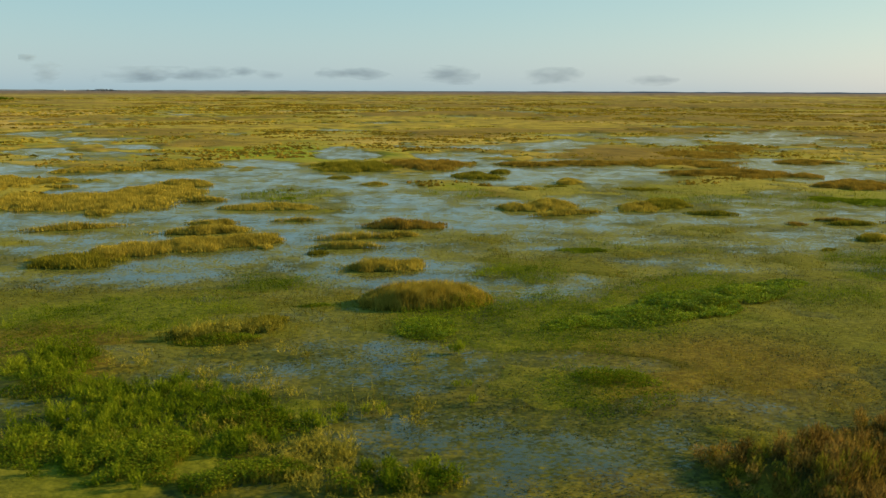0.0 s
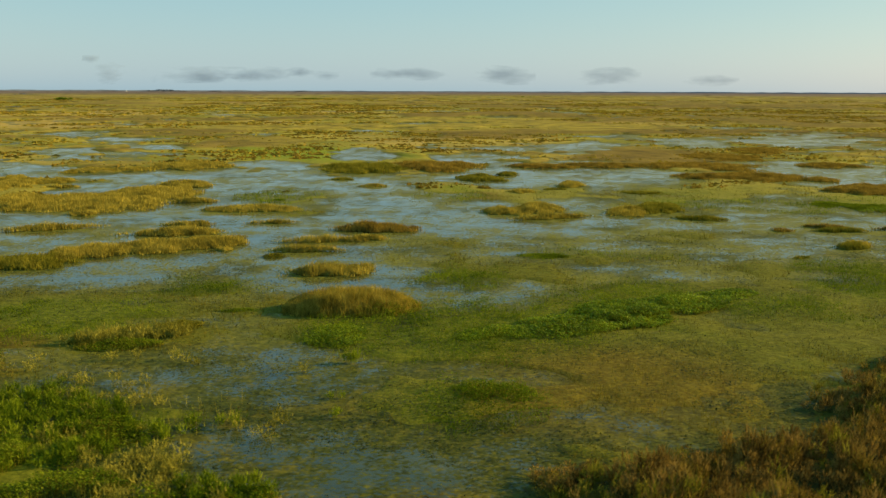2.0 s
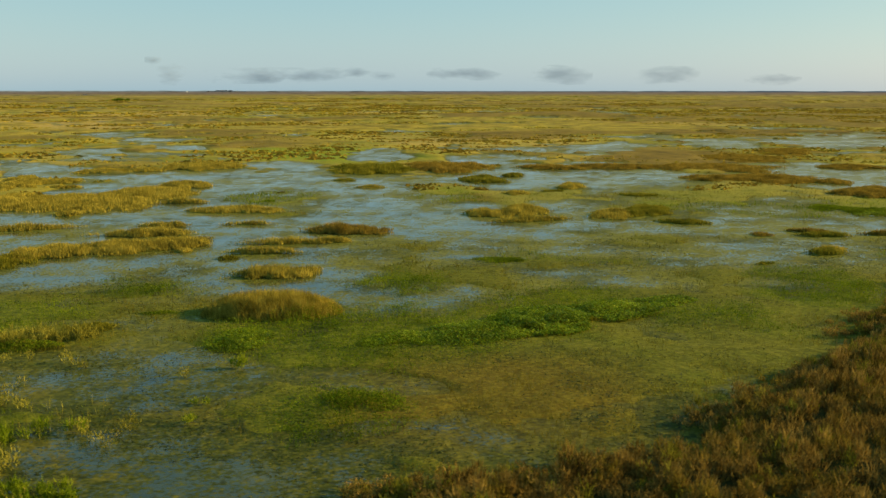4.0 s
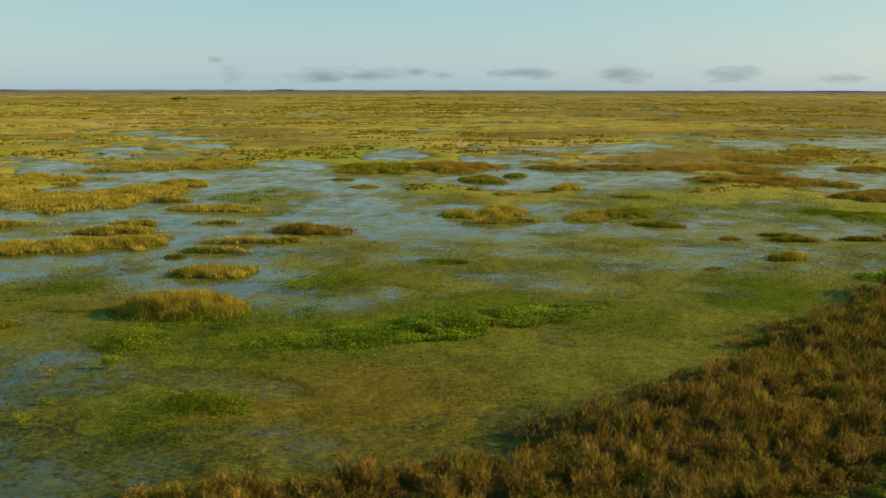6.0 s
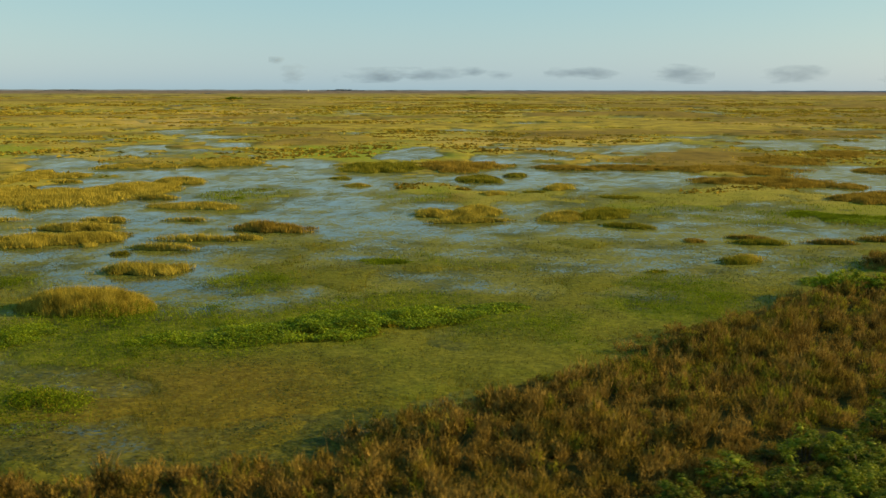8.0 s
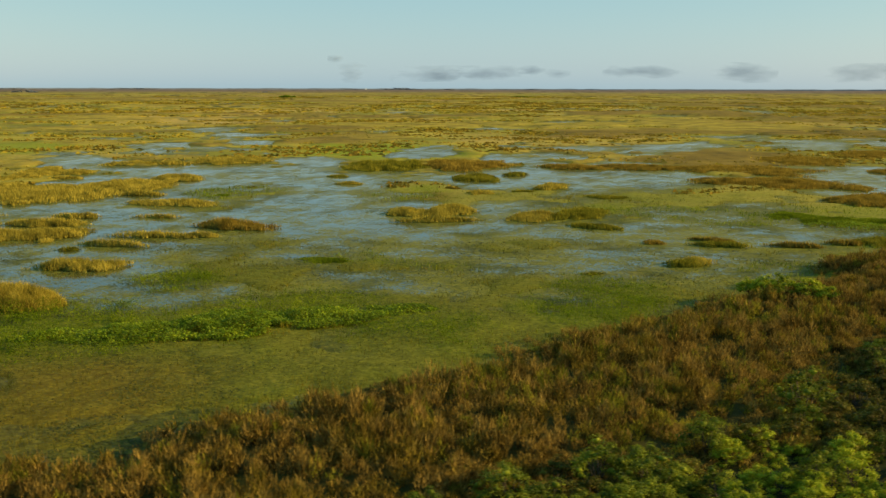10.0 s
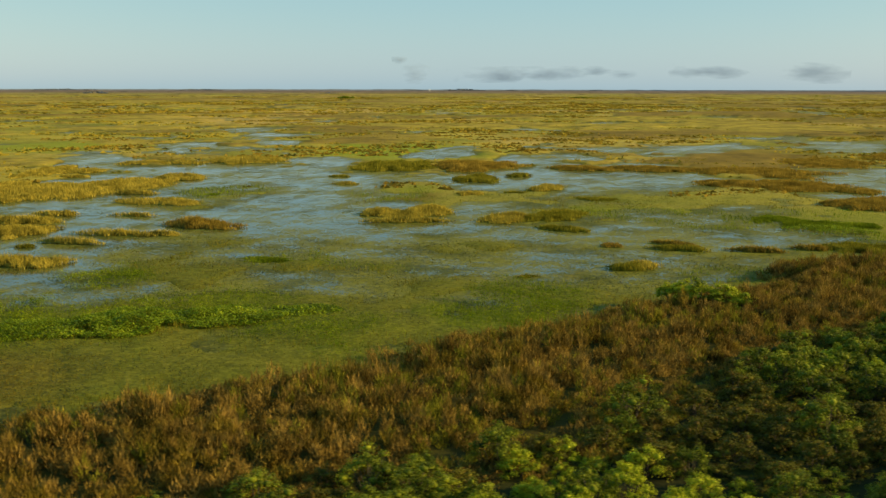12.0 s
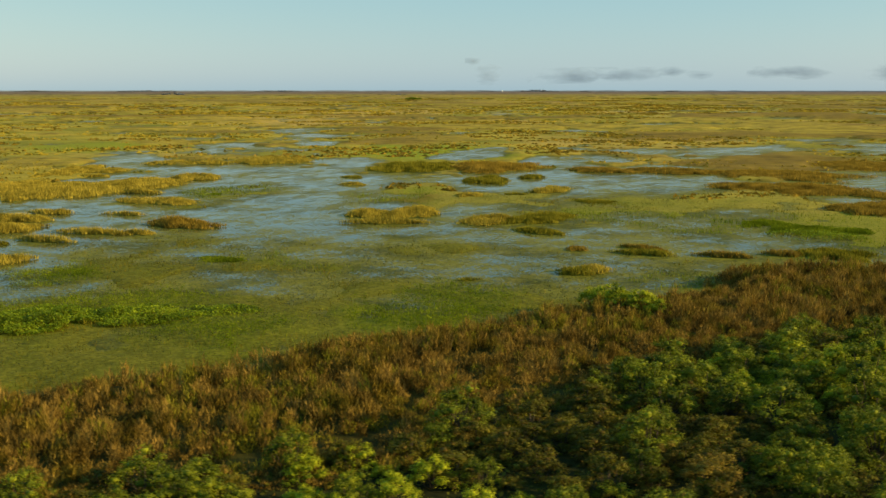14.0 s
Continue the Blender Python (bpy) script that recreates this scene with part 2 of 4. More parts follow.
def make_ground():
    m, nt, out = nodes_of("marsh_mat")
    att = nt.nodes.new("ShaderNodeAttribute")
    att.attribute_name = "cover"
    sep = nt.nodes.new("ShaderNodeSeparateColor")
    nt.links.new(att.outputs["Color"], sep.inputs[0])
    lush, rust, bed_and_shade = sep.outputs
    fine, mid, big, huge = maths(nt, "ADD", maths(nt, "MULTIPLY", noise_at(nt, 0.5, 5, 0.7), 0.6), maths(nt, "MULTIPLY", specks(nt, 0.17), 0.45)), noise_at(nt, 3.0, 5), noise_at(nt, 28.0, 6, 0.6), noise_at(nt, 260.0, 5, 0.6)
    olive = ramp(nt, fine, (0.30, (0.043, 0.047, 0.0045)), (0.5, (0.090, 0.096, 0.0085)), (0.72, (0.150, 0.145, 0.016)))
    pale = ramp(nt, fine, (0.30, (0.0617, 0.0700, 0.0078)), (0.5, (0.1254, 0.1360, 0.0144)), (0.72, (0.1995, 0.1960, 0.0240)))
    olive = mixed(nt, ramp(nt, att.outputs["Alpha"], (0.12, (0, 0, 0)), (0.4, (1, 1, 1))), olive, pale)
    gold = ramp(nt, fine, (0.30, (0.175, 0.145, 0.0175)), (0.5, (0.31, 0.255, 0.030)), (0.72, (0.41, 0.34, 0.048)))
    green = ramp(nt, fine, (0.30, (0.040, 0.052, 0.0032)), (0.5, (0.090, 0.106, 0.0064)), (0.72, (0.160, 0.168, 0.012)))
    red = ramp(nt, fine, (0.30, (0.0496, 0.0344, 0.0038)), (0.5, (0.102, 0.082, 0.0077)), (0.72, (0.178, 0.143, 0.0134)))
    # bed mud; the same dark tone paints shade under reeds and thicket
    mud_and_shade = ramp(nt, mid, (0.3, (0.012, 0.014, 0.0068)), (0.7, (0.031, 0.034, 0.0068)))
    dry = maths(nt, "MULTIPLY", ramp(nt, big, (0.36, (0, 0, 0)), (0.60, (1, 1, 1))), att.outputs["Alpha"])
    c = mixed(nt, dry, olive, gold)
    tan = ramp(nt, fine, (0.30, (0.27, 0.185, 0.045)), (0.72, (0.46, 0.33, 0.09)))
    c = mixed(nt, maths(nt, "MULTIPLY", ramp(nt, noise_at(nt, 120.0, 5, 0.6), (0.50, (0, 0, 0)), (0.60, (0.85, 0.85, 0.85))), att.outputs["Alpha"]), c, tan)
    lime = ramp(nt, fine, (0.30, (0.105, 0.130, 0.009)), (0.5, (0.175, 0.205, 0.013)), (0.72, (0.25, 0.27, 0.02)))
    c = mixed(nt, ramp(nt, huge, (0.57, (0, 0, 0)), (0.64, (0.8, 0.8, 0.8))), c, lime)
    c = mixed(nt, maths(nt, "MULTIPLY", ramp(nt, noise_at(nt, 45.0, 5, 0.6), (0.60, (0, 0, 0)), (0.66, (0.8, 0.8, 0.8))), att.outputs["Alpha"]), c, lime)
    c = mixed(nt, ramp(nt, mid, (0.52, (0, 0, 0)), (0.70, (0.55, 0.55, 0.55))), c, green)
    tract = nt.nodes.new("ShaderNodeAttribute")
    tract.attribute_name = "tract"
    part_of = nt.nodes.new("ShaderNodeSeparateColor")
    nt.links.new(tract.outputs["Color"], part_of.inputs[0])
    bank, brown, haze_share = part_of.outputs
    sedge = ramp(nt, noise_at(nt, 7.0, 8, 0.72), (0.35, (0.095, 0.070, 0.010)), (0.5, (0.245, 0.190, 0.023)), (0.65, (0.38, 0.29, 0.040)))
    rusty = ramp(nt, noise_at(nt, 7.0, 8, 0.72), (0.35, (0.075, 0.052, 0.010)), (0.5, (0.150, 0.103, 0.016)), (0.65, (0.24, 0.165, 0.028)))
    c = mixed(nt, maths(nt, "MULTIPLY", bank, 0.85), c, mixed(nt, brown, sedge, rusty))
    c = mixed(nt, lush, c, mixed(nt, att.outputs["Alpha"], green, lime))
    c = mixed(nt, rust, c, mixed(nt, maths(nt, "MULTIPLY", att.outputs["Alpha"], 0.8), red, rusty))
    # distance haze painted in: ground turns dull mauve-brown from 1500 to 3000 m
    haze_tint = ramp(nt, noise_at(nt, 90.0, 5), (0.35, (0.115, 0.085, 0.070)), (0.65, (0.165, 0.125, 0.095)))
    c = mixed(nt, haze_share, c, haze_tint)
    c = mixed(nt, bed_and_shade, c, mud_and_shade)
    dif = node(nt, "ShaderNodeBsdfPrincipled", Roughness=0.9, Specular_IOR_Level=0.05)
    bump = node(nt, "ShaderNodeBump", Strength=0.5, Distance=0.10)
    nt.links.new(maths(nt, "ADD", fine, mid), bump.inputs["Height"])
    nt.links.new(bump.outputs[0], dif.inputs["Normal"])
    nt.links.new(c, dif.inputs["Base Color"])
    nt.links.new(dif.outputs[0], out.inputs[0])
    return m


def make_water():
    """Still water, with a film of tiny floating plants that breaks up into flecks."""
    m, nt, out = nodes_of("marsh_water")
    p = node(nt, "ShaderNodeBsdfPrincipled", Roughness=0.09, IOR=1.333)
    tint = ramp(nt, noise_at(nt, 6.0, 6, 0.65), (0.36, (0.016, 0.026, 0.014)), (0.5, (0.034, 0.045, 0.014)), (0.64, (0.065, 0.07, 0.016)))
    nt.links.new(tint, p.inputs["Base Color"])
    bump = node(nt, "ShaderNodeBump", Strength=0.05, Distance=0.04)
    nt.links.new(noise_at(nt, 0.5, 3), bump.inputs["Height"])
    nt.links.new(bump.outputs[0], p.inputs["Normal"])
    att = nt.nodes.new("ShaderNodeAttribute")
    att.attribute_name = "film"
    sep = nt.nodes.new("ShaderNodeSeparateColor")
    nt.links.new(att.outputs["Color"], sep.inputs[0])
    amount, lush, rust = sep.outputs
    flecks = maths(nt, "ADD", maths(nt, "MULTIPLY", noise_at(nt, 0.20, 5, 0.75), 0.55), maths(nt, "MULTIPLY", noise_at(nt, 1.6, 6, 0.75), 0.45))
    drift, sheet = noise_at(nt, 3.2, 5, 0.6), noise_at(nt, 6.5, 5, 0.6)
    much = maths(nt, "ADD", amount, maths(nt, "MULTIPLY", maths(nt, "SUBTRACT", drift, 0.5), 0.26))
    much = maths(nt, "ADD", much, maths(nt, "MULTIPLY", maths(nt, "SUBTRACT", sheet, 0.5), 0.75))
    edge = maths(nt, "ADD", maths(nt, "MULTIPLY", maths(nt, "SUBTRACT", flecks, 0.5), 3.4), maths(nt, "SUBTRACT", much, 0.5))
    mask = maths(nt, "ADD", maths(nt, "MULTIPLY", edge, 2.6), 0.5)
    mask.node.use_clamp = True
    grain = maths(nt, "ADD", maths(nt, "MULTIPLY", noise_at(nt, 0.5, 5, 0.7), 0.6), maths(nt, "MULTIPLY", specks(nt, 0.16), 0.45))
    olive = ramp(nt, grain, (0.32, (0.016, 0.020, 0.002)), (0.5, (0.047, 0.056, 0.0046)), (0.7, (0.125, 0.115, 0.010)))
    green = ramp(nt, grain, (0.32, (0.014, 0.020, 0.002)), (0.5, (0.042, 0.052, 0.004)), (0.7, (0.095, 0.100, 0.008)))
    red = ramp(nt, grain, (0.32, (0.034, 0.026, 0.003)), (0.5, (0.074, 0.066, 0.007)), (0.7, (0.135, 0.118, 0.012)))
    film = node(nt, "ShaderNodeBsdfPrincipled", Roughness=0.7, Specular_IOR_Level=0.06)
    tone = mixed(nt, ramp(nt, noise_at(nt, 9.0, 4), (0.42, (0, 0, 0)), (0.58, (1, 1, 1))), olive, green)
    tone = mixed(nt, lush, tone, green)
    straw = ramp(nt, grain, (0.32, (0.075, 0.062, 0.006)), (0.5, (0.135, 0.115, 0.011)), (0.7, (0.20, 0.165, 0.018)))
    tone = mixed(nt, ramp(nt, noise_at(nt, 1.1, 4, 0.65), (0.56, (0, 0, 0)), (0.66, (0.45, 0.45, 0.45))), tone, straw)
    tone = mixed(nt, rust, tone, mixed(nt, ramp(nt, noise_at(nt, 0.9, 4, 0.65), (0.5, (0, 0, 0)), (0.6, (0.6, 0.6, 0.6))), red, straw))
    tone = mixed(nt, ramp(nt, noise_at(nt, 4.0, 5, 0.6), (0.54, (0, 0, 0)), (0.64, (0.5, 0.5, 0.5))), tone, straw)
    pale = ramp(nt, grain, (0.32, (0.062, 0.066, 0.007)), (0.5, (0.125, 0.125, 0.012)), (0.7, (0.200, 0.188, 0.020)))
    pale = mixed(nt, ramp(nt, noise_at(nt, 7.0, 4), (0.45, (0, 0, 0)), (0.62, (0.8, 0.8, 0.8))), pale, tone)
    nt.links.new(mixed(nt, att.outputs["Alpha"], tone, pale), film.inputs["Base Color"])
    mix = nt.nodes.new("ShaderNodeMixShader")
    nt.links.new(mask, mix.inputs[0])
    nt.links.new(p.outputs[0], mix.inputs[1])
    nt.links.new(film.outputs[0], mix.inputs[2])
    nt.links.new(mix.outputs[0], out.inputs[0])
    return m


def plain(name, a, b, size=0.3, rough=0.85):
    m, nt, out = nodes_of(name)
    p = node(nt, "ShaderNodeBsdfPrincipled", Roughness=rough)
    nt.links.new(ramp(nt, noise_at(nt, size, 5), (0.35, a), (0.65, b)), p.inputs["Base Color"])
    nt.links.new(p.outputs[0], out.inputs[0])
    return m


M_GROUND, M_WATER = make_ground(), make_water()
M_BARK = plain("dark_bark", (0.02, 0.016, 0.011), (0.05, 0.04, 0.028), 0.12)
# blue-grey of aerial haze is put into these trees' base colour
M_DISTANT = plain("hazed_distant_trees", (0.10, 0.125, 0.16), (0.14, 0.165, 0.20), 25.0)
M_WHITE = plain("white_paint", (0.55, 0.55, 0.54), (0.68, 0.68, 0.66), 1.0)


def make_cloud():
    m, nt, out = nodes_of("grey_cloud")
    tex = nt.nodes.new("ShaderNodeTexCoord")
    place = node(nt, "ShaderNodeVectorMath")
    place.operation = "MULTIPLY_ADD"
    place.inputs[1].default_value, place.inputs[2].default_value = (2, 0, 2), (-1, 0, -1)
    nt.links.new(tex.outputs["Generated"], place.inputs[0])
    length = node(nt, "ShaderNodeVectorMath")
    length.operation = "LENGTH"
    nt.links.new(place.outputs[0], length.inputs[0])
    body = maths(nt, "SUBTRACT", 1.0, length.outputs["Value"])
    puffs = noise_at(nt, 120.0, 5, 0.58)
    flat = node(nt, "ShaderNodeVectorMath")
    flat.operation = "MULTIPLY"
    flat.inputs[1].default_value = (0.6, 0.6, 2.0)
    nt.links.new(nt.nodes.new("ShaderNodeNewGeometry").outputs["Position"], flat.inputs[0])
    nt.links.new(flat.outputs[0], puffs.node.inputs["Vector"])
    d = maths(nt, "ADD", maths(nt, "MULTIPLY", body, 0.85), maths(nt, "MULTIPLY", maths(nt, "SUBTRACT", puffs, 0.49), 2.0))
    alpha = ramp(nt, d, (0.02, (0, 0, 0)), (0.85, (0.42, 0.42, 0.42)))
    dif = node(nt, "ShaderNodeBsdfDiffuse", Color=(0.30, 0.36, 0.46, 1))
    tra = nt.nodes.new("ShaderNodeBsdfTransparent")
    mix = nt.nodes.new("ShaderNodeMixShader")
    nt.links.new(alpha, mix.inputs[0])
    nt.links.new(tra.outputs[0], mix.inputs[1])
    nt.links.new(dif.outputs[0], mix.inputs[2])
    nt.links.new(mix.outputs[0], out.inputs[0])
    return m


M_CLOUD = make_cloud()

# ---- the plan: open water, lush and rusty patches ----
WATER, MAT, LUSH, RUST = [], [], [], []


def zone(kind, x, y, a, b, turn, weight):
    kind.append((x, y, a, b, radians(turn), weight))


def field(kind, x, y, soft=0.5, ragged=0.9):
    """How far places lie inside any of the patches, 0 to 1, with ragged rims."""
    total = np.zeros_like(x)
    wob = (fbm(x, y, 6.0, 31, 4) - 0.5) * 1.5 + (fbm(x, y, 22.0, 37, 2) - 0.5) * 0.8
    for cx, cy, a, b, turn, weight in kind:
        dx, dy = x - cx, y - cy
        u, v = dx * math.cos(turn) + dy * math.sin(turn), -dx * math.sin(turn) + dy * math.cos(turn)
        near = (np.abs(dx) < 2.2 * max(a, b)) & (np.abs(dy) < 2.2 * max(a, b))
        r = np.sqrt((u / a) ** 2 + (v / b) ** 2)
        total = np.maximum(total, near * weight * smooth(1 + soft, 1 - soft, r + wob * ragged))
    return total


zone(LUSH, -18.9, 99.2, 3.6, 5.7, 11, 1.0)
zone(LUSH, 11.6, 66.6, 1.5, 1.8, 36, 1.0)
zone(WATER, -2.4, 58.1, 5.8, 6.1, 3, 0.62)
zone(WATER, 5.7, 50.0, 2.8, 2.8, -5, 0.62)
zone(WATER, 17.1, 68.0, 12.4, 6.9, -13, 0.62)
zone(WATER, 15.0, 58.2, 5.4, 2.9, -13, 0.62)
zone(WATER, 26.3, 70.8, 5.1, 4.6, -19, 0.62)
zone(WATER, 29.2, 82.5, 8.9, 4.0, -18, 0.62)
zone(WATER, -1.1, 35.1, 3.0, 4.1, 3, 0.75)
zone(WATER, 6.5, 35.7, 3.5, 1.2, -8, 0.75)
zone(WATER, 1.2, 26.8, 4.7, 3.6, -1, 0.75)
zone(WATER, -5.1, 35.9, 4.0, 4.3, 9, 0.75)
zone(WATER, 10.5, 29.4, 3.5, 1.4, -16, 0.75)
zone(WATER, 5.3, 27.2, 3.1, 2.7, -8, 0.75)
zone(LUSH, -15.3, 43.7, 5.6, 3.9, 19, 1.0)
zone(LUSH, -9.9, 51.1, 2.9, 2.0, 11, 1.0)
zone(LUSH, 12.9, 47.6, 4.2, 5.1, -13, 1.0)
zone(LUSH, 6.1, 43.0, 6.8, 4.7, -6, 1.0)
zone(LUSH, -0.7, 41.4, 1.6, 2.2, 2, 1.0)
zone(LUSH, 6.1, 31.4, 2.5, 2.4, -8, 1.0)
zone(LUSH, -8.0, 26.8, 4.5, 4.3, 16, 1.0)
zone(LUSH, 20.9, 49.9, 5.6, 4.9, -20, 1.0)
zone(LUSH, 4.0, 54.9, 2.7, 2.8, -3, 1.0)
zone(LUSH, -16.8, 35.5, 1.9, 3.7, 24, 1.0)
zone(LUSH, -1.0, 23.4, 2.3, 1.7, 4, 1.0)
zone(LUSH, 14.5, 49.9, 6.5, 4.3, 45, 1.0)
zone(LUSH, 27.5, 55.5, 4.1, 3.7, 29, 1.0)
zone(RUST, 13.8, 34.8, 4.5, 5.1, -18, 1.0)
zone(RUST, 5.8, 23.0, 1.6, 1.2, -10, 1.0)
zone(RUST, 11.9, 124.9, 8.8, 6.8, -5, 1.0)
zone(RUST, -16.4, 36.8, 2.9, 3.9, 23, 1.0)
zone(RUST, 12.6, 36.2, 5.4, 4.9, 18, 1.0)
zone(RUST, 10.2, 32.9, 3.5, 3.6, 23, 1.0)
zone(LUSH, -18.4, 96.6, 4.7, 6.5, 11, 0.7)
zone(LUSH, 31.8, 95.9, 11.4, 4.3, -17, 0.7)
zone(LUSH, 2.0, 99.9, 6.0, 4.5, -1, 0.7)
zone(LUSH, 14.4, 64.9, 7.2, 2.0, -11, 0.7)
zone(LUSH, -23.2, 162.0, 13.3, 11.5, 8, 0.7)
zone(RUST, 110.1, 455.5, 83.7, 111.7, -13, 0.75)
zone(RUST, 78.6, 259.2, 36.9, 40.5, -16, 0.8)
zone(RUST, 23.6, 186.5, 23.5, 16.4, -7, 0.7)
zone(RUST, 51.9, 136.0, 9.4, 6.2, -20, 0.7)
zone(RUST, 114.6, 692.8, 150.4, 104.6, -9, 0.6)
zone(RUST, -6.4, 240.6, 20.8, 15.1, 2, 0.6)
zone(WATER, -20.3, 69.6, 14.8, 20.2, 20, 1.00)
zone(WATER, -28.9, 110.1, 16.2, 27.2, 17, 1.00)
zone(WATER, -3.6, 80.9, 6.6, 30.6, 6, 0.95)
zone(WATER, -9.3, 110.8, 8.8, 10.2, 8, 1.00)
zone(WATER, -32.4, 73.5, 4.1, 13.4, 27, 1.00)
zone(WATER, -57.7, 123.1, 6.0, 9.5, 27, 0.90)
zone(WATER, 6.7, 122.4, 8.8, 19.6, 0, 1.00)
zone(WATER, 21.9, 126.8, 8.5, 19.1, -7, 0.95)
zone(WATER, 3.8, 88.8, 4.1, 12.6, 1, 1.00)
zone(WATER, 14.3, 90.5, 3.8, 12.0, -5, 0.95)
zone(WATER, 28.2, 93.4, 6.2, 7.3, -13, 0.90)
zone(WATER, 25.9, 70.3, 1.7, 4.8, -16, 1.00)
zone(WATER, 15.4, 71.9, 2.9, 3.9, -7, 0.85)
zone(WATER, 50.8, 130.4, 9.0, 19.8, -19, 1.00)
zone(WATER, 75.7, 226.5, 18.9, 42.2, -17, 1.00)
zone(WATER, 45.7, 151.1, 7.1, 11.1, -15, 0.95)
zone(WATER, -81.6, 210.3, 6.8, 15.8, 22, 1.00)
zone(WATER, -62.8, 186.7, 4.4, 9.0, 20, 1.00)
zone(WATER, -19.2, 170.7, 5.6, 14.9, 8, 0.95)
zone(WATER, -30.3, 144.0, 4.9, 9.1, 14, 1.00)
zone(WATER, -8.5, 193.3, 4.8, 8.9, 4, 0.95)
zone(WATER, 1.1, 165.8, 6.5, 11.4, 2, 0.90)
zone(WATER, 4.9, 195.0, 3.8, 9.0, 0, 0.95)
zone(WATER, 22.0, 197.5, 5.1, 13.7, -5, 0.95)
zone(WATER, 47.5, 209.1, 7.3, 15.5, -11, 0.95)
zone(WATER, -73.0, 168.4, 6.2, 15.2, 25, 0.85)
zone(WATER, 5.6, 52.7, 2.9, 3.6, 0, 0.85)
zone(WATER, 5.0, 49.5, 1.4, 2.4, 1, 0.90)
zone(WATER, 26.8, 58.5, 3.1, 1.6, -19, 0.70)
zone(WATER, 18.5, 81.0, 8.0, 4.7, -9, 0.80)
zone(WATER, 19.5, 65.7, 2.8, 3.6, -11, 0.70)
zone(WATER, 6.7, 66.0, 4.0, 6.9, -1, 0.65)
zone(WATER, 33.0, 76.0, 3.5, 3.8, -19, 0.60)
zone(WATER, 20.7, 133.0, 10.3, 17.6, 11, 1.00)
zone(WATER, 45.9, 140.9, 5.7, 12.7, 0, 1.00)
zone(WATER, 14.2, 92.1, 3.5, 8.0, 21, 1.00)
zone(WATER, 26.1, 70.2, 2.1, 4.2, 18, 1.00)
zone(WATER, 25.0, 66.5, 1.2, 2.1, 20, 0.90)
zone(WATER, 39.5, 90.1, 3.9, 5.3, 4, 0.95)
zone(WATER, 29.0, 92.2, 7.0, 4.0, 11, 0.95)
zone(WATER, 1.7, 52.1, 2.5, 3.8, 47, 0.90)
zone(WATER, -5.8, 61.0, 5.1, 8.4, 46, 1.00)
zone(WATER, 3.7, 72.6, 11.6, 8.8, 34, 0.80)
zone(WATER, -61.4, 128.9, 5.5, 17.3, 42, 0.90)
zone(WATER, -76.9, 206.6, 8.0, 15.2, 32, 1.00)
zone(WATER, -2.5, 159.3, 3.5, 10.6, 18, 0.90)
zone(WATER, 11.8, 190.0, 11.2, 16.9, 11, 0.90)
zone(WATER, 44.4, 215.2, 7.2, 20.1, 0, 0.90)
zone(WATER, 34.4, 70.8, 5.1, 5.4, 10, 0.60)
zone(MAT, -16.7, 100.3, 5.3, 10.2, 12, 0.80)
zone(MAT, -0.7, 107.0, 5.4, 8.4, 3, 0.80)
zone(MAT, 6.9, 105.0, 6.5, 5.7, -1, 0.80)
zone(MAT, -1.6, 62.6, 2.0, 2.2, 7, 0.70)
zone(MAT, -12.2, 88.4, 1.6, 4.0, 11, 0.60)
zone(MAT, 3.1, 72.3, 2.0, 5.9, 2, 0.70)
zone(MAT, 9.2, 79.5, 2.7, 1.8, -2, 0.70)
zone(MAT, 9.4, 73.1, 2.7, 3.0, -3, 0.70)
zone(MAT, 12.7, 63.6, 2.5, 3.7, -6, 0.80)
zone(MAT, 20.7, 73.6, 3.2, 4.9, -11, 0.80)
zone(MAT, 20.1, 61.3, 6.2, 2.8, -13, 0.80)
zone(MAT, 6.1, 57.4, 3.7, 3.2, 0, 0.60)
zone(MAT, 21.0, 111.0, 3.9, 6.0, -8, 0.70)
zone(MAT, 31.8, 111.8, 3.5, 9.6, -13, 0.60)
zone(MAT, -5.9, 120.6, 2.5, 6.3, 5, 0.60)
zone(MAT, -13.9, 48.3, 6.9, 4.5, 21, 0.70)
zone(MAT, 1.0, 69.8, 2.6, 3.9, 37, 0.70)
zone(MAT, 9.8, 72.2, 2.8, 5.0, 30, 0.70)
zone(MAT, 16.6, 72.3, 3.2, 2.4, 25, 0.70)
zone(MAT, 16.6, 64.3, 5.4, 3.9, 28, 0.60)
zone(MAT, -1.6, 62.3, 2.2, 2.2, 42, 0.70)
zone(MAT, 8.3, 59.1, 4.7, 2.4, 38, 0.70)
zone(MAT, -17.4, 102.7, 4.0, 6.3, 34, 0.80)
zone(MAT, 2.3, 104.4, 5.3, 8.9, 25, 0.80)
zone(MAT, 24.2, 95.1, 2.5, 5.5, 14, 0.70)
zone(MAT, 19.6, 114.4, 2.1, 6.5, 14, 0.70)
zone(MAT, 28.8, 102.3, 3.6, 4.4, 10, 0.50)
zone(MAT, 22.0, 76.0, 3.2, 2.5, 20, 0.60)
zone(LUSH, -94.3, 153.4, 9.9, 14.4, 44, 0.90)
zone(LUSH, -28.4, 170.8, 6.9, 15.8, 11, 1.00)
zone(LUSH, -32.1, 163.2, 9.7, 15.1, 27, 1.00)
zone(LUSH, 0.5, 109.1, 3.4, 5.2, 24, 0.80)
zone(LUSH, -16.7, 101.1, 3.0, 4.6, 34, 0.70)
zone(LUSH, 27.9, 61.9, 2.9, 2.9, -19, 0.90)
zone(LUSH, 9.5, 65.1, 2.4, 2.4, -3, 0.70)
zone(LUSH, 28.2, 59.4, 3.3, 4.3, 19, 0.80)
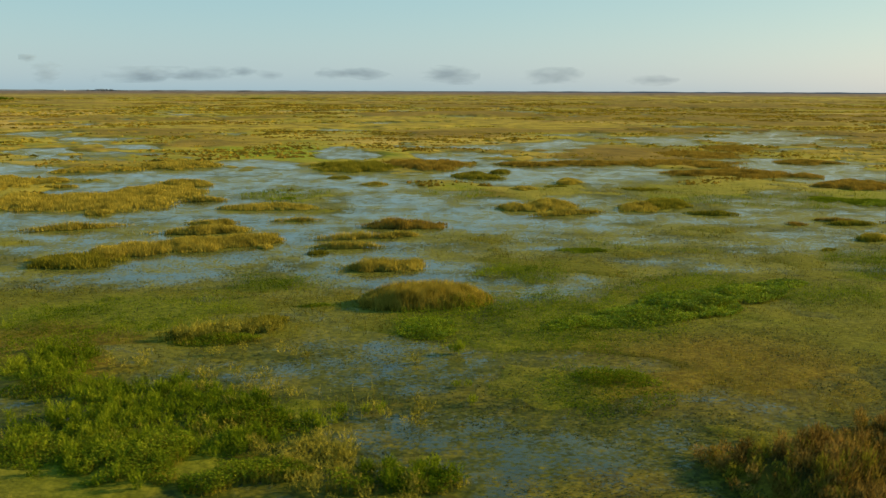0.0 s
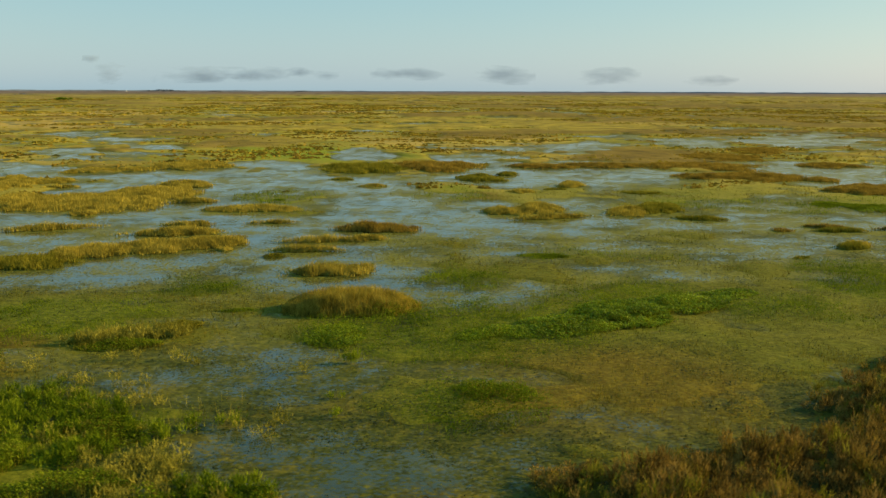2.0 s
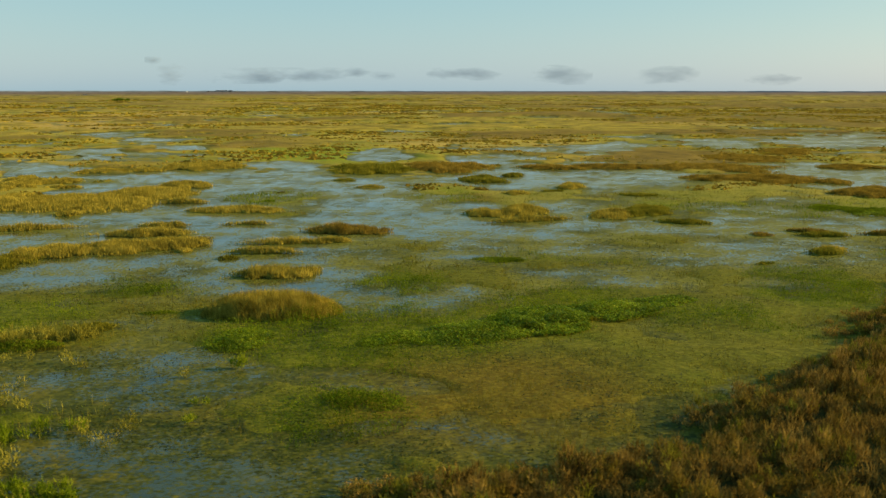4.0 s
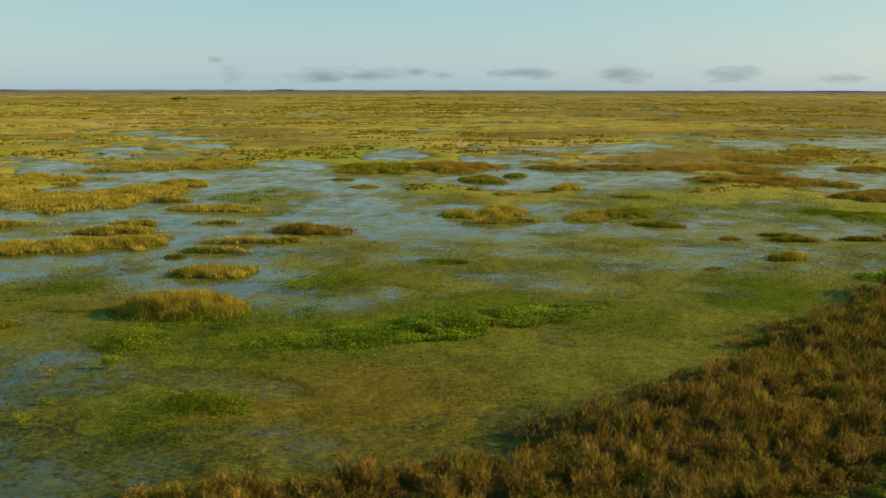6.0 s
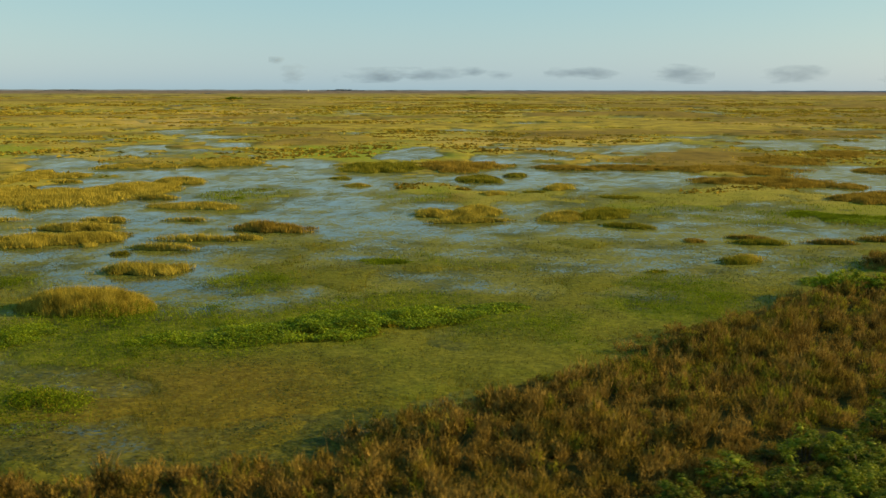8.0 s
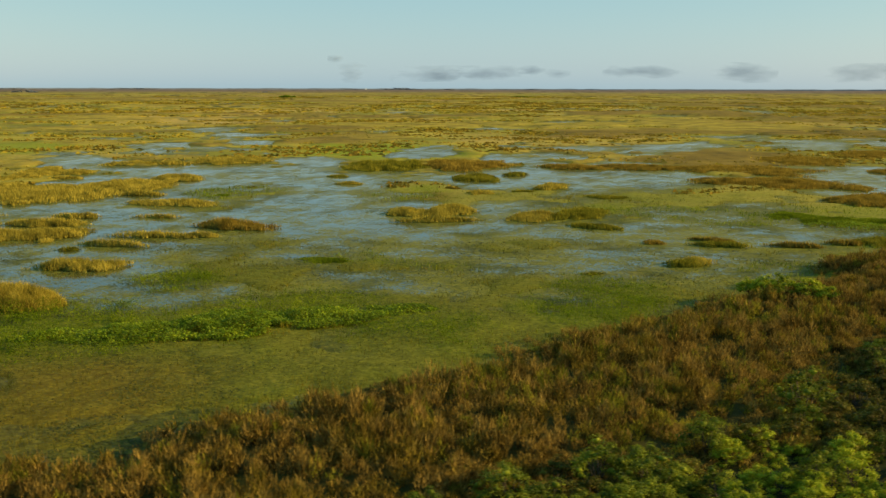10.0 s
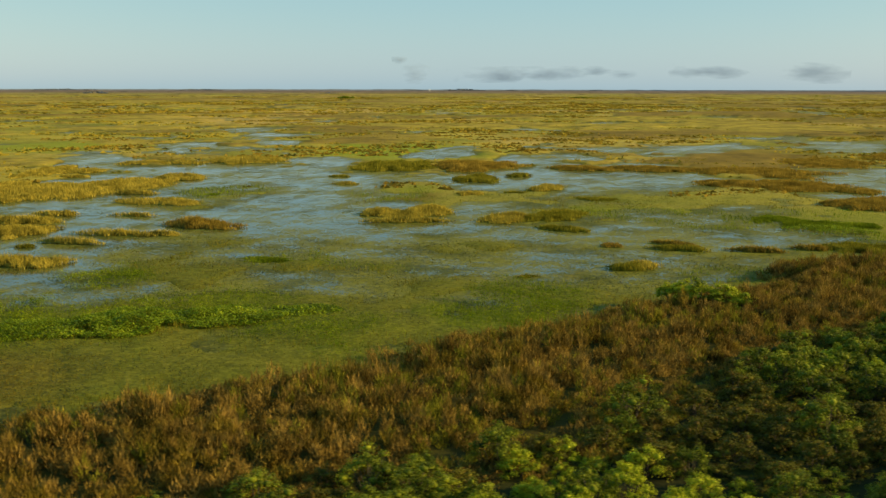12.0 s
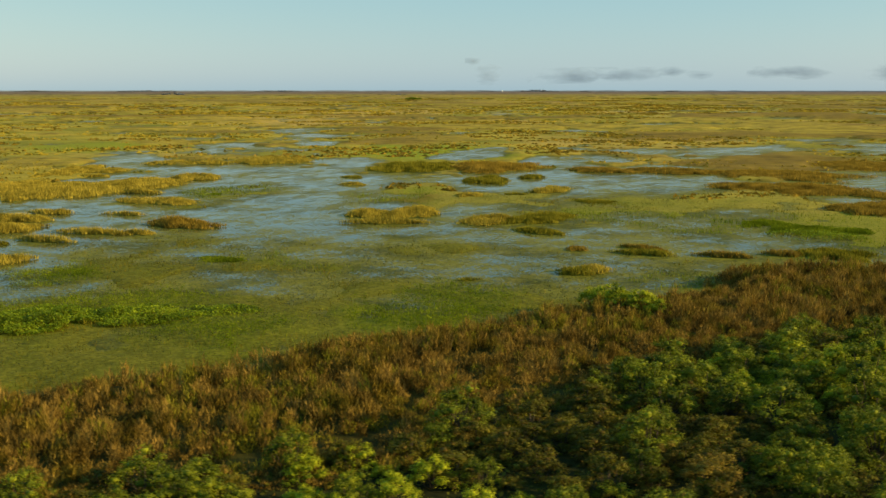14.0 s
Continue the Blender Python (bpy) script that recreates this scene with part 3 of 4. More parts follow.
zone(LUSH, 43.4, 97.6, 4.5, 8.3, 1, 0.45)
zone(LUSH, 44.1, 86.8, 3.6, 4.3, 1, 0.60)
zone(LUSH, 38.2, 69.7, 2.7, 2.3, 7, 0.90)
zone(LUSH, -12.4, 25.4, 1.0, 1.8, 25, 0.90)
zone(RUST, 35.1, 167.7, 14.6, 25.0, 4, 0.90)
zone(RUST, 4.3, 100.8, 3.2, 3.9, 24, 0.80)
zone(RUST, 7.1, 79.3, 1.6, 2.6, 29, 0.90)
zone(RUST, 24.7, 65.5, 1.7, 2.7, 21, 0.60)
zone(RUST, 3.5, 102.4, 3.1, 3.4, 1, 0.80)
zone(RUST, 8.3, 78.7, 2.8, 1.4, -2, 0.80)
zone(RUST, 11.6, 50.2, 2.3, 4.4, -6, 0.40)

# outlines of the reed bed and of the thicket behind it, both seen as sheets that go on to the east
REED_LINE = [(8.9, 18.1), (9.2, 24.6), (13.0, 25.9), (16.5, 28.1), (18.7, 29.3), (19.9, 32.6), (22.2, 36.1), (25.9, 41.6), (27.5, 43.4), (29.1, 46.6),
             (31.5, 51.0), (32.4, 54.5), (35.4, 59.1), (38.2, 61.5), (40.9, 65.1), (40.5, 70.4), (42.3, 73.2), (46.3, 75.3), (58.0, 76.0)]
WOOD_LINE = [(25.0, 22.8), (27.3, 26.0), (28.9, 28.5), (30.6, 31.7), (33.0, 34.3), (36.6, 37.7), (36.8, 40.7), (37.6, 42.7), (39.5, 47.2), (43.3, 53.0),
             (46.0, 56.5), (49.2, 59.1), (58.0, 61.0)]


def inside(line, x, y):
    """Metres inside (plus) or outside (minus) the region right of the line."""
    pts = np.array(line + [(95, line[-1][1]), (95, line[0][1])], dtype=float)
    best, odd = np.full(x.shape, 1e9), np.zeros(x.shape, dtype=bool)
    for (ax, ay), (bx, by) in zip(pts, np.roll(pts, -1, 0)):
        dx, dy = bx - ax, by - ay
        k = np.clip(((x - ax) * dx + (y - ay) * dy) / (dx * dx + dy * dy), 0, 1)
        best = np.minimum(best, np.hypot(x - ax - k * dx, y - ay - k * dy))
        cross = (ay > y) != (by > y)
        at = ax + (y - ay) / (dy if dy else 1e-9) * dx
        odd ^= cross & (x < at)
    return np.where(odd, best, -best)


def cover(x, y):
    """Openness of the water, lushness and rust of the plant mat at places."""
    far = smooth(120, 260, np.hypot(x - 25, y))
    lush = field(LUSH, x, y)
    speck = (fbm(x, y, 2.6, 5, 5) - 0.5) * 1.5 + (fbm(x, y * 1.2, 9.0, 15, 5) - 0.5) * 2.1
    wet = field(WATER, x, y, 0.4, 0.75 + 0.45 * far) - 0.6 * field(MAT, x, y, 0.5, 0.9)
    open_ = wet * 0.95 - 0.22 + speck * 0.75 - 0.25 * lush + far * ((fbm(x, y, 30.0, 71, 4) - 0.5) * 2.4 - 0.22)
    shore = smooth(-1.5, 1.0, inside(REED_LINE, x, y))
    return np.clip(open_ - 1.5 * shore, -1, 1), lush, field(RUST, x, y), shore


# ---- ground sheet and water ----
CX, CY = 25.0, 0.0
r = [0.3]
while r[-1] < 4900:
    r.append(r[-1] * (1.25 if r[-1] < 16 else 1.01 if r[-1] < 160 else 1.013 if r[-1] < 900 else 1.03))
r = np.array(r)
th = np.concatenate([np.linspace(-62, 38, 420), np.linspace(38, 298, 50)[1:-1]])
th = np.radians(th)
R, T = np.meshgrid(r, th, indexing="ij")
X, Y = CX + R * np.sin(T), CY + R * np.cos(T)
open_, lush, rust, shore = cover(X.ravel(), Y.ravel())
shelf = open_ + 0.22 - 0.26 * smooth(90, 170, R.ravel())
Z = np.where(shelf > 0, -0.14 * smooth(0, 0.4, shelf), 0.03 * smooth(0, -0.5, shelf)) - 0.004
gx, gy, gr = X.ravel(), Y.ravel(), R.ravel()
rise = inside(REED_LINE, gx, gy) + (fbm(gx, gy, 4.2, 81, 4) - 0.5) * 5.0
# sedge ridges of the far plain: flat banks half a metre high, wider the further out they lie
bank = np.where(gr < 420, fbm(gx, gy, 24.0, 301, 5), fbm(gx, gy, 75.0, 305, 5))
bank = smooth(0.49, 0.525, bank) * smooth(105, 150, gr) * smooth(0.02, -0.12, shelf)
tone = fbm(gx, gy, 60.0, 311, 3) + 0.16 * smooth(-0.25, 0.3, (gx - 5) / np.maximum(gy, 1)) + 0.25 * rust
Z += 0.42 * smooth(-0.6, 1.6, rise) + smooth(0.02, -0.3, shelf) * 0.10 * fbm(gx, gy, 1.6, 3, 2) + bank * (0.06 + 0.55 * smooth(170, 500, gr) + 0.25 * fbm(gx, gy, 4.0, 307, 3))
nr, nt_ = R.shape
ii, jj = np.meshgrid(np.arange(nr - 1), np.arange(nt_), indexing="ij")
jn = (jj + 1) % nt_
quads = np.stack([ii * nt_ + jj, ii * nt_ + jn, (ii + 1) * nt_ + jn, (ii + 1) * nt_ + jj], -1).reshape(-1, 4)[:, ::-1]
verts = np.stack([X.ravel(), Y.ravel(), Z], 1)
me = poly_mesh("ground", verts, quads, M_GROUND)
bm = bmesh.new()
bm.from_mesh(me)
bm.verts.ensure_lookup_table()
bm.faces.new([bm.verts[k] for k in range(nt_)])
bm.normal_update()
bm.to_mesh(me)
bm.free()
layer = me.attributes.new("cover", "FLOAT_COLOR", "POINT")
# third channel: submerged bed, plus shade painted under reed bed and thicket
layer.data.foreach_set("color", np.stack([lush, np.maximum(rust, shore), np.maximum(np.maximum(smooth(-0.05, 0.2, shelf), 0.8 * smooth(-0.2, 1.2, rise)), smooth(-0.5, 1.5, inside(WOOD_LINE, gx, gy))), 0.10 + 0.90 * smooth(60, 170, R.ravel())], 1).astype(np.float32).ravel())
me.polygons.foreach_set("use_smooth", np.ones(len(me.polygons), dtype=bool))
layer = me.attributes.new("tract", "FLOAT_COLOR", "POINT")
# third channel: how much painted far haze the ground colour takes
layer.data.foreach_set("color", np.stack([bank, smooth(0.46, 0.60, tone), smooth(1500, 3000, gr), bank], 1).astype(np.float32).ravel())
tagged(new("ground", me), "flat olive and gold marsh plain of matted plants", "ground", kind="structure")

pick_r = np.unique(np.concatenate([np.arange(0, nr, 2), [nr - 1]]))
pick_r = pick_r[r[pick_r] < 700]
pick_t = np.arange(0, nt_, 2)
grid = (pick_r[:, None] * nt_ + pick_t[None, :])
wv = verts[grid.ravel()].copy()
wv[:, 2] = 0.0
ni, nj = grid.shape
ii, jj = np.meshgrid(np.arange(ni - 1), np.arange(nj), indexing="ij")
jn = (jj + 1) % nj
quads = np.stack([ii * nj + jj, (ii + 1) * nj + jj, (ii + 1) * nj + jn, ii * nj + jn], -1).reshape(-1, 4)
me = poly_mesh("water", wv, quads, M_WATER)
pick = grid.ravel()
film = 0.92 + 0.03 * smooth(120, 190, gr[pick]) - 0.46 * smooth(-0.45, 0.75, open_[pick]) + 0.10 * smooth(-5, 15, gx[pick] - 0.1 * gy[pick]) + 0.08 * smooth(60, 40, gr[pick])
layer = me.attributes.new("film", "FLOAT_COLOR", "POINT")
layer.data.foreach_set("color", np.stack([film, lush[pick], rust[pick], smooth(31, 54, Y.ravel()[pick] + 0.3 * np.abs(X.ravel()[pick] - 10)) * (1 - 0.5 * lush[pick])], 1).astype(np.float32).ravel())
tagged(new("water", me), "still shallow marsh water reflecting a pale sky", "water", kind="structure")


# ---- sedge islands ----
def island(x, y, a, b, turn, h, kind):
    """A tussock island: a low matted base, thick with upright blades."""
    d = math.hypot(x - 25, y + 2)
    if kind != "mound":
        a, b = (a * 0.75, b * 0.5) if kind == "green" else (a * 1.04, b * 1.05)
        h *= 0.6 if kind == "green" else 1.0
    h *= 1.0 if kind == "mound" else 0.85
    seed = int(abs(x * 31 + y * 17)) % 997
    tr = radians(turn)

    def rim(ang):
        if kind == "mound":
            return 1 + 0.18 * (value_noise(np.cos(ang) * 2 + 5, np.sin(ang) * 2 + 5, seed) - 0.5)
        return 1 + 0.75 * (value_noise(np.cos(ang) * 1.7 + 5, np.sin(ang) * 1.7 + 5, seed) - 0.5) + 0.45 * (value_noise(np.cos(ang) * 4 + 9, np.sin(ang) * 5 + 9, seed + 1) - 0.5)

    def world_of(u, v):
        return x + u * math.cos(tr) - v * math.sin(tr), y + u * math.sin(tr) + v * math.cos(tr)

    dense = 820 * min(1.0, (48 / d) ** 1.35)
    n = int(min(17000, max(700, math.pi * a * b * dense)))
    ang, q = rng.uniform(0, 2 * np.pi, n), np.sqrt(rng.uniform(0, 1, n)) * rng.uniform(0.88, 1.05 if kind == "mound" else 1.2, n)
    edge = rim(ang)
    u, v = a * q * edge * np.cos(ang), b * q * edge * np.sin(ang)
    px, py = world_of(u, v)
    lump = fbm(px, py, 1.5, seed, 3)
    if kind != "mound":           # ragged plan, thinning out and breaking up at the rim
        stay = lump + 0.40 * (1 - q) > rng.uniform(0.30, 0.52, n)
        px, py, q, lump, n = px[stay], py[stay], q[stay], lump[stay], int(stay.sum())
        tall = h * (1 - 0.55 * np.clip(q, 0, 1) ** 3) * (0.45 + 0.95 * lump) * rng.uniform(0.6, 1.15, n)
    else:
        tall = h * np.clip(1 - 0.68 * q ** 2.6, 0.2, 1) * (0.72 + 0.5 * lump) * rng.uniform(0.8, 1.08, n)
    w = np.full(n, max(0.022, 0.75 * d / 1700)) * rng.uniform(0.7, 1.4, n)
    crown = (0.35 * tall if kind != "mound" else 0.55 * h * np.clip(1 - q ** 3.2, 0, 1)) * rng.uniform(0.1, 1.0, n)
    tall = np.maximum(tall - crown, 0.14 * h)
    base = np.stack([px, py, crown], 1)
    pv, pf = blade_arrays(base, tall, w, rng.uniform(0.03, 0.5, n), 0.2) if d < 52 else spike_arrays(base, tall, w * 1.5, rng.uniform(0.03, 0.5, n))
    top = new("sedge_tussock")
    tagged(part("blade_tuft", poly_mesh("blade_tuft", pv, pf, SEDGE[kind]), top), kind="stuff")
    words = {"gold": "golden-green sedge island standing in shallow water", "mound": "dome of dry straw-coloured sedge at the water's edge",
             "brown": "rusty brown sedge island in flooded marsh", "olive": "dull olive sedge tuft on the water", "green": "fresh green clump of marsh plants"}[kind]
    tagged(top, words, "sedge tussock", "sedge islands")
    na, nb = 20, 5
    full = 0.5 if kind == "mound" else 0.2
    verts = [(x, y, full * h)]
    for k in range(1, nb + 1):
        s = k / nb
        for g in range(na):
            aa = 2 * math.pi * g / na
            e = float(rim(np.array([aa]))[0]) * s * (0.95 if kind == "mound" else 0.8)
            wx, wy = world_of(a * e * math.cos(aa), b * e * math.sin(aa))
            verts.append((wx, wy, full * h * (1 - s ** 3) - 0.10 * s))
    faces = [(0, 1 + g, 1 + (g + 1) % na) for g in range(na)]
    for k in range(nb - 1):
        for g in range(na):
            p, q_ = 1 + k * na + g, 1 + k * na + (g + 1) % na
            faces += [(p, p + na, q_ + na), (p, q_ + na, q_)]
    part("root_mass", poly_mesh("root_mass", np.array(verts), np.array(faces), SEDGE[kind]), top)


island(-41.4, 90.1, 4.74, 6.12, 27, 0.80, "gold")
island(-33.7, 91.6, 5.06, 7.75, 23, 0.85, "gold")
island(-31.5, 82.3, 1.20, 1.22, 24, 0.70, "gold")
island(-32.1, 100.2, 4.03, 4.69, 20, 0.80, "gold")
island(-31.4, 109.5, 2.53, 3.90, 18, 0.75, "gold")
island(-52.8, 110.7, 2.42, 8.84, 27, 0.80, "gold")
island(-48.7, 112.8, 2.14, 2.87, 25, 0.60, "gold")
island(-44.4, 105.8, 1.72, 0.72, 25, 0.50, "gold")
island(-50.7, 127.5, 3.57, 2.43, 24, 0.70, "gold")
island(-45.7, 130.0, 2.29, 1.59, 21, 0.60, "gold")
island(-40.3, 137.4, 5.00, 4.59, 18, 0.90, "gold")
island(-24.8, 93.4, 2.13, 0.67, 18, 0.60, "gold")
island(-17.2, 87.5, 3.56, 1.92, 14, 0.75, "gold")
island(-13.1, 78.6, 1.69, 0.45, 13, 0.60, "gold")
island(-19.4, 76.6, 2.06, 1.03, 18, 0.70, "gold")
island(-19.0, 71.7, 3.09, 1.10, 19, 0.75, "gold")
island(-14.9, 66.8, 2.15, 1.91, 17, 0.80, "gold")
island(-18.2, 64.7, 2.54, 2.30, 20, 0.80, "gold")
island(-22.0, 62.1, 2.76, 2.74, 23, 0.80, "gold")
island(-23.9, 57.7, 2.57, 2.20, 26, 0.80, "olive")
island(-30.0, 73.2, 2.92, 0.74, 25, 0.70, "gold")
island(-3.6, 75.5, 3.01, 1.42, 7, 0.85, "brown")
island(-6.7, 69.0, 2.22, 0.74, 10, 0.75, "gold")
island(-3.7, 70.4, 1.62, 0.53, 7, 0.50, "gold")
island(-7.2, 64.5, 2.18, 0.45, 11, 0.70, "gold")
island(-8.8, 62.1, 0.60, 0.45, 13, 0.35, "olive")
island(-4.2, 56.5, 1.99, 1.15, 10, 0.80, "gold")
island(-13.0, 64.5, 0.45, 0.66, 16, 0.35, "gold")
island(-0.9, 46.7, 3.63, 1.89, 8, 1.32, "mound")
island(-14.5, 136.0, 5.12, 6.23, 8, 1.00, "olive")
island(-4.8, 140.2, 5.78, 7.50, 4, 0.95, "brown")
island(-14.4, 119.5, 1.20, 0.79, 9, 0.40, "olive")
island(-9.3, 111.3, 1.46, 0.91, 8, 0.40, "gold")
island(-16.8, 95.8, 0.91, 1.81, 13, 0.40, "green")
island(3.1, 122.8, 2.40, 3.91, 1, 0.70, "olive")
island(6.3, 129.1, 1.37, 1.72, 0, 0.70, "olive")
island(14.0, 114.6, 1.41, 3.31, -4, 0.75, "gold")
island(8.0, 105.8, 1.22, 1.39, -1, 0.60, "gold")
island(12.1, 109.6, 1.10, 1.04, -3, 0.35, "olive")
island(6.5, 88.1, 1.84, 2.45, 0, 0.70, "gold")
island(9.4, 90.5, 2.10, 3.38, -2, 0.75, "gold")
island(18.0, 89.1, 1.70, 2.52, -8, 0.70, "gold")
island(21.0, 91.7, 1.97, 3.64, -9, 0.65, "olive")
island(21.3, 106.7, 2.11, 1.04, -8, 0.40, "olive")
island(23.9, 84.8, 2.15, 0.84, -12, 0.50, "olive")
island(33.3, 127.6, 3.81, 3.61, -12, 0.75, "brown")
island(39.6, 127.0, 3.98, 4.03, -15, 0.75, "brown")
island(33.4, 145.5, 7.88, 6.15, -11, 0.70, "brown")
island(46.1, 124.9, 2.06, 2.01, -18, 0.60, "brown")
island(47.7, 112.7, 3.65, 4.31, -20, 0.75, "brown")
island(38.9, 97.4, 2.67, 5.49, -18, 0.50, "green")
island(42.4, 94.9, 2.55, 5.34, -21, 0.60, "green")
island(33.4, 80.2, 1.88, 0.48, -18, 0.50, "brown")
island(32.5, 70.7, 1.01, 1.23, -20, 0.60, "gold")
island(29.0, 78.1, 0.92, 0.76, -16, 0.40, "brown")
island(9.1, 64.3, 2.53, 1.45, -3, 0.30, "green")
island(53.8, 186.9, 4.70, 8.58, -14, 0.60, "brown")
island(42.3, 167.7, 6.16, 8.02, -12, 0.60, "brown")
island(54.9, 150.4, 4.53, 3.66, -18, 0.60, "brown")
island(11.4, 142.8, 4.61, 2.51, -2, 0.70, "brown")
island(20.8, 145.6, 5.50, 3.25, -6, 0.70, "brown")
island(31.9, 69.6, 1.03, 0.73, 13, 0.65, "olive")
island(33.6, 78.3, 1.94, 0.68, 10, 0.55, "olive")
island(38.7, 79.5, 1.91, 0.45, 5, 0.65, "brown")
island(42.3, 81.9, 1.02, 0.45, 2, 0.65, "brown")
island(37.5, 128.1, 5.45, 5.81, 4, 0.75, "brown")
island(46.1, 109.8, 3.58, 3.24, -1, 0.75, "brown")
island(41.5, 95.6, 2.17, 3.89, 2, 0.55, "green")
island(45.8, 95.4, 2.49, 3.59, -1, 0.65, "green")
island(45.2, 83.0, 2.29, 1.73, 0, 0.60, "olive")
island(-14.8, 68.3, 2.14, 1.02, 46, 0.70, "gold")
island(-3.3, 57.0, 1.89, 0.75, 47, 0.70, "gold")
island(10.8, 84.1, 4.00, 0.45, 25, 0.60, "gold")
island(10.0, 63.8, 1.80, 1.45, 34, 0.35, "green")
island(26.9, 64.8, 0.67, 0.45, 19, 0.30, "olive")
island(-10.6, 39.8, 1.75, 1.43, 15, 0.42, "olive")
island(-8.2, 42.2, 1.07, 1.03, 11, 0.38, "olive")
island(-6.5, 45.8, 1.37, 0.74, 8, 0.40, "green")


# ---- scattered marsh plants ----
def scatter(n, r0, r1, a0, a1, power=1.0):
    """Places in a fan round the plan's middle, thinning outwards."""
    q = rng.uniform(0, 1, n)
    rr = (r0 ** (2 - power) + q * (r1 ** (2 - power) - r0 ** (2 - power))) ** (1 / (2 - power)) if power != 2 else r0 * (r1 / r0) ** q
    aa = np.radians(rng.uniform(a0, a1, n))
    return CX + rr * np.sin(aa), CY + rr * np.cos(aa), rr


def stuff(name, arrays, material, label, category):
    ob = new(name, poly_mesh(name, *arrays, material))
    return tagged(ob, label, category, kind="stuff")


# reed bed: tufts of dead brown blades with fresh ones between
def tufts(x, y, tall, per, spread, z=0.0, short=0.21):
    """Feathery tufts: many short blades through the height of each plume."""
    n = len(x)
    m = n * per
    cx, cy, h = np.repeat(x, per), np.repeat(y, per), np.repeat(tall, per)
    a, q, k = rng.uniform(0, 2 * np.pi, m), np.sqrt(rng.uniform(0, 1, m)), rng.uniform(0, 1, m) ** 0.7
    wide = spread * (0.45 + 0.6 * k) * q
    top = h * (1 - 0.45 * q ** 2) * k
    p = np.stack([cx + wide * np.cos(a), cy + wide * np.sin(a), np.repeat(z * np.ones(n), per) + top * (1 - short)], 1)
    size = h * short * rng.uniform(0.6, 1.4, m)
    out = np.stack([np.cos(a) * q * 0.35, np.sin(a) * q * 0.35, np.ones(m)], 1) + rng.normal(0, 0.27, (m, 3)) * [1, 1, 0.3]
    turn = rng.uniform(0, np.pi, m)
    half = np.stack([np.cos(turn), np.sin(turn), np.zeros(m)], 1) * rng.uniform(0.012, 0.024, m)[:, None]
    v = np.stack([p - half, p + half, p + out * size[:, None]], 1).reshape(-1, 3)
    return v, np.arange(3 * m).reshape(-1, 3)


n = 36000
x, y = rng.uniform(7, 58, n), rng.uniform(17, 77, n)
into, wood = inside(REED_LINE, x, y), inside(WOOD_LINE, x, y)
rag = (fbm(x, y, 4.2, 81, 4) - 0.5) * 5.0
keep = (rng.uniform(0, 1, n) < smooth(-1.8, 0.5, into + rag)) & (wood < 2.0) & (rng.uniform(0, 1, n) < 0.42 + 0.58 * smooth(0.40, 0.58, fbm(x, y, 0.9, 83, 3)))
x, y, into, wood = x[keep], y[keep], into[keep], wood[keep]
tall = (0.20 + 1.5 * fbm(x, y, 0.9, 85, 3)) * (0.6 + 0.4 * smooth(-0.8, 1.5, into)) * rng.uniform(0.75, 1.25, len(x)) * (1 - 0.42 * smooth(-3.0, -0.6, wood))
fresh = rng.uniform(0, 1, len(x)) < 0.12 + 0.30 * smooth(0.55, 0.7, fbm(x, y, 5.0, 87, 3))
lift = 0.40 * smooth(-0.6, 1.6, into + rag[keep])
stuff("reed_bed", tufts(x[~fresh], y[~fresh], tall[~fresh] * 0.9, 76, 0.24, lift[~fresh]), M_REED, "dense bed of dead rusty-brown reeds beside the thicket", "reeds")
stuff("green_reeds", tufts(x[fresh], y[fresh], tall[fresh] * 0.8, 76, 0.24, lift[fresh]), SEDGE["olive"], "fresh olive reeds mixed into a brown reed bed", "reeds")

# pale stems that stand over the reed bed's rim
n = 9000
x, y = rng.uniform(8, 44, n), rng.uniform(18, 64, n)
into = inside(REED_LINE, x, y)
keep = (into > -0.2) & (into < 5.0) & (rng.uniform(0, 1, n) < 0.75 * smooth(0.46, 0.62, fbm(x, y, 2.6, 89, 3)))
x, y = x[keep], y[keep]
stuff("reed_stems", blade_arrays(np.stack([x, y, np.full(len(x), 0.2)], 1), rng.uniform(0.6, 1.05, len(x)), rng.uniform(0.018, 0.034, len(x)), rng.uniform(0.02, 0.22, len(x))), M_STEM, "pale dry reed stems standing over a brown reed bed", "reeds")

# low grass on the mats: green where lush, olive elsewhere
x, y, d = scatter(330000, 17, 130, -48, 36, 1.4)
open_, lush, rust, shore = cover(x, y)
u = rng.uniform(0, 1, len(x))
free = inside(REED_LINE, x, y) < 0.3
green = free & (u < lush * 0.95) & (open_ < 0.25)
thin = free & ~green & (u < 0.75 * smooth(0.05, -0.3, open_) * (0.3 + smooth(0.4, 0.65, fbm(x, y, 3.0, 91, 3))))
for pick, name, material, low, high, words in ((green, "fresh_grass", M_LUSH, 0.10, 0.30, "fresh green marsh grass growing through shallow water"),
                                               (thin, "thin_grass", M_THIN, 0.08, 0.26, "thin olive grass on floating plant mats")):
    px, py, dd = x[pick], y[pick], d[pick]
    hh = rng.uniform(low, high, len(px)) * (0.5 + fbm(px, py, 2.0, 95, 3))
    ww = np.maximum(0.015, dd / 1700 * 0.8) * rng.uniform(0.7, 1.5, len(px))
    stuff(name, spike_arrays(np.stack([px, py, np.zeros(len(px))], 1), hh, ww, rng.uniform(0, 0.6, len(px))), material, words, "grass")

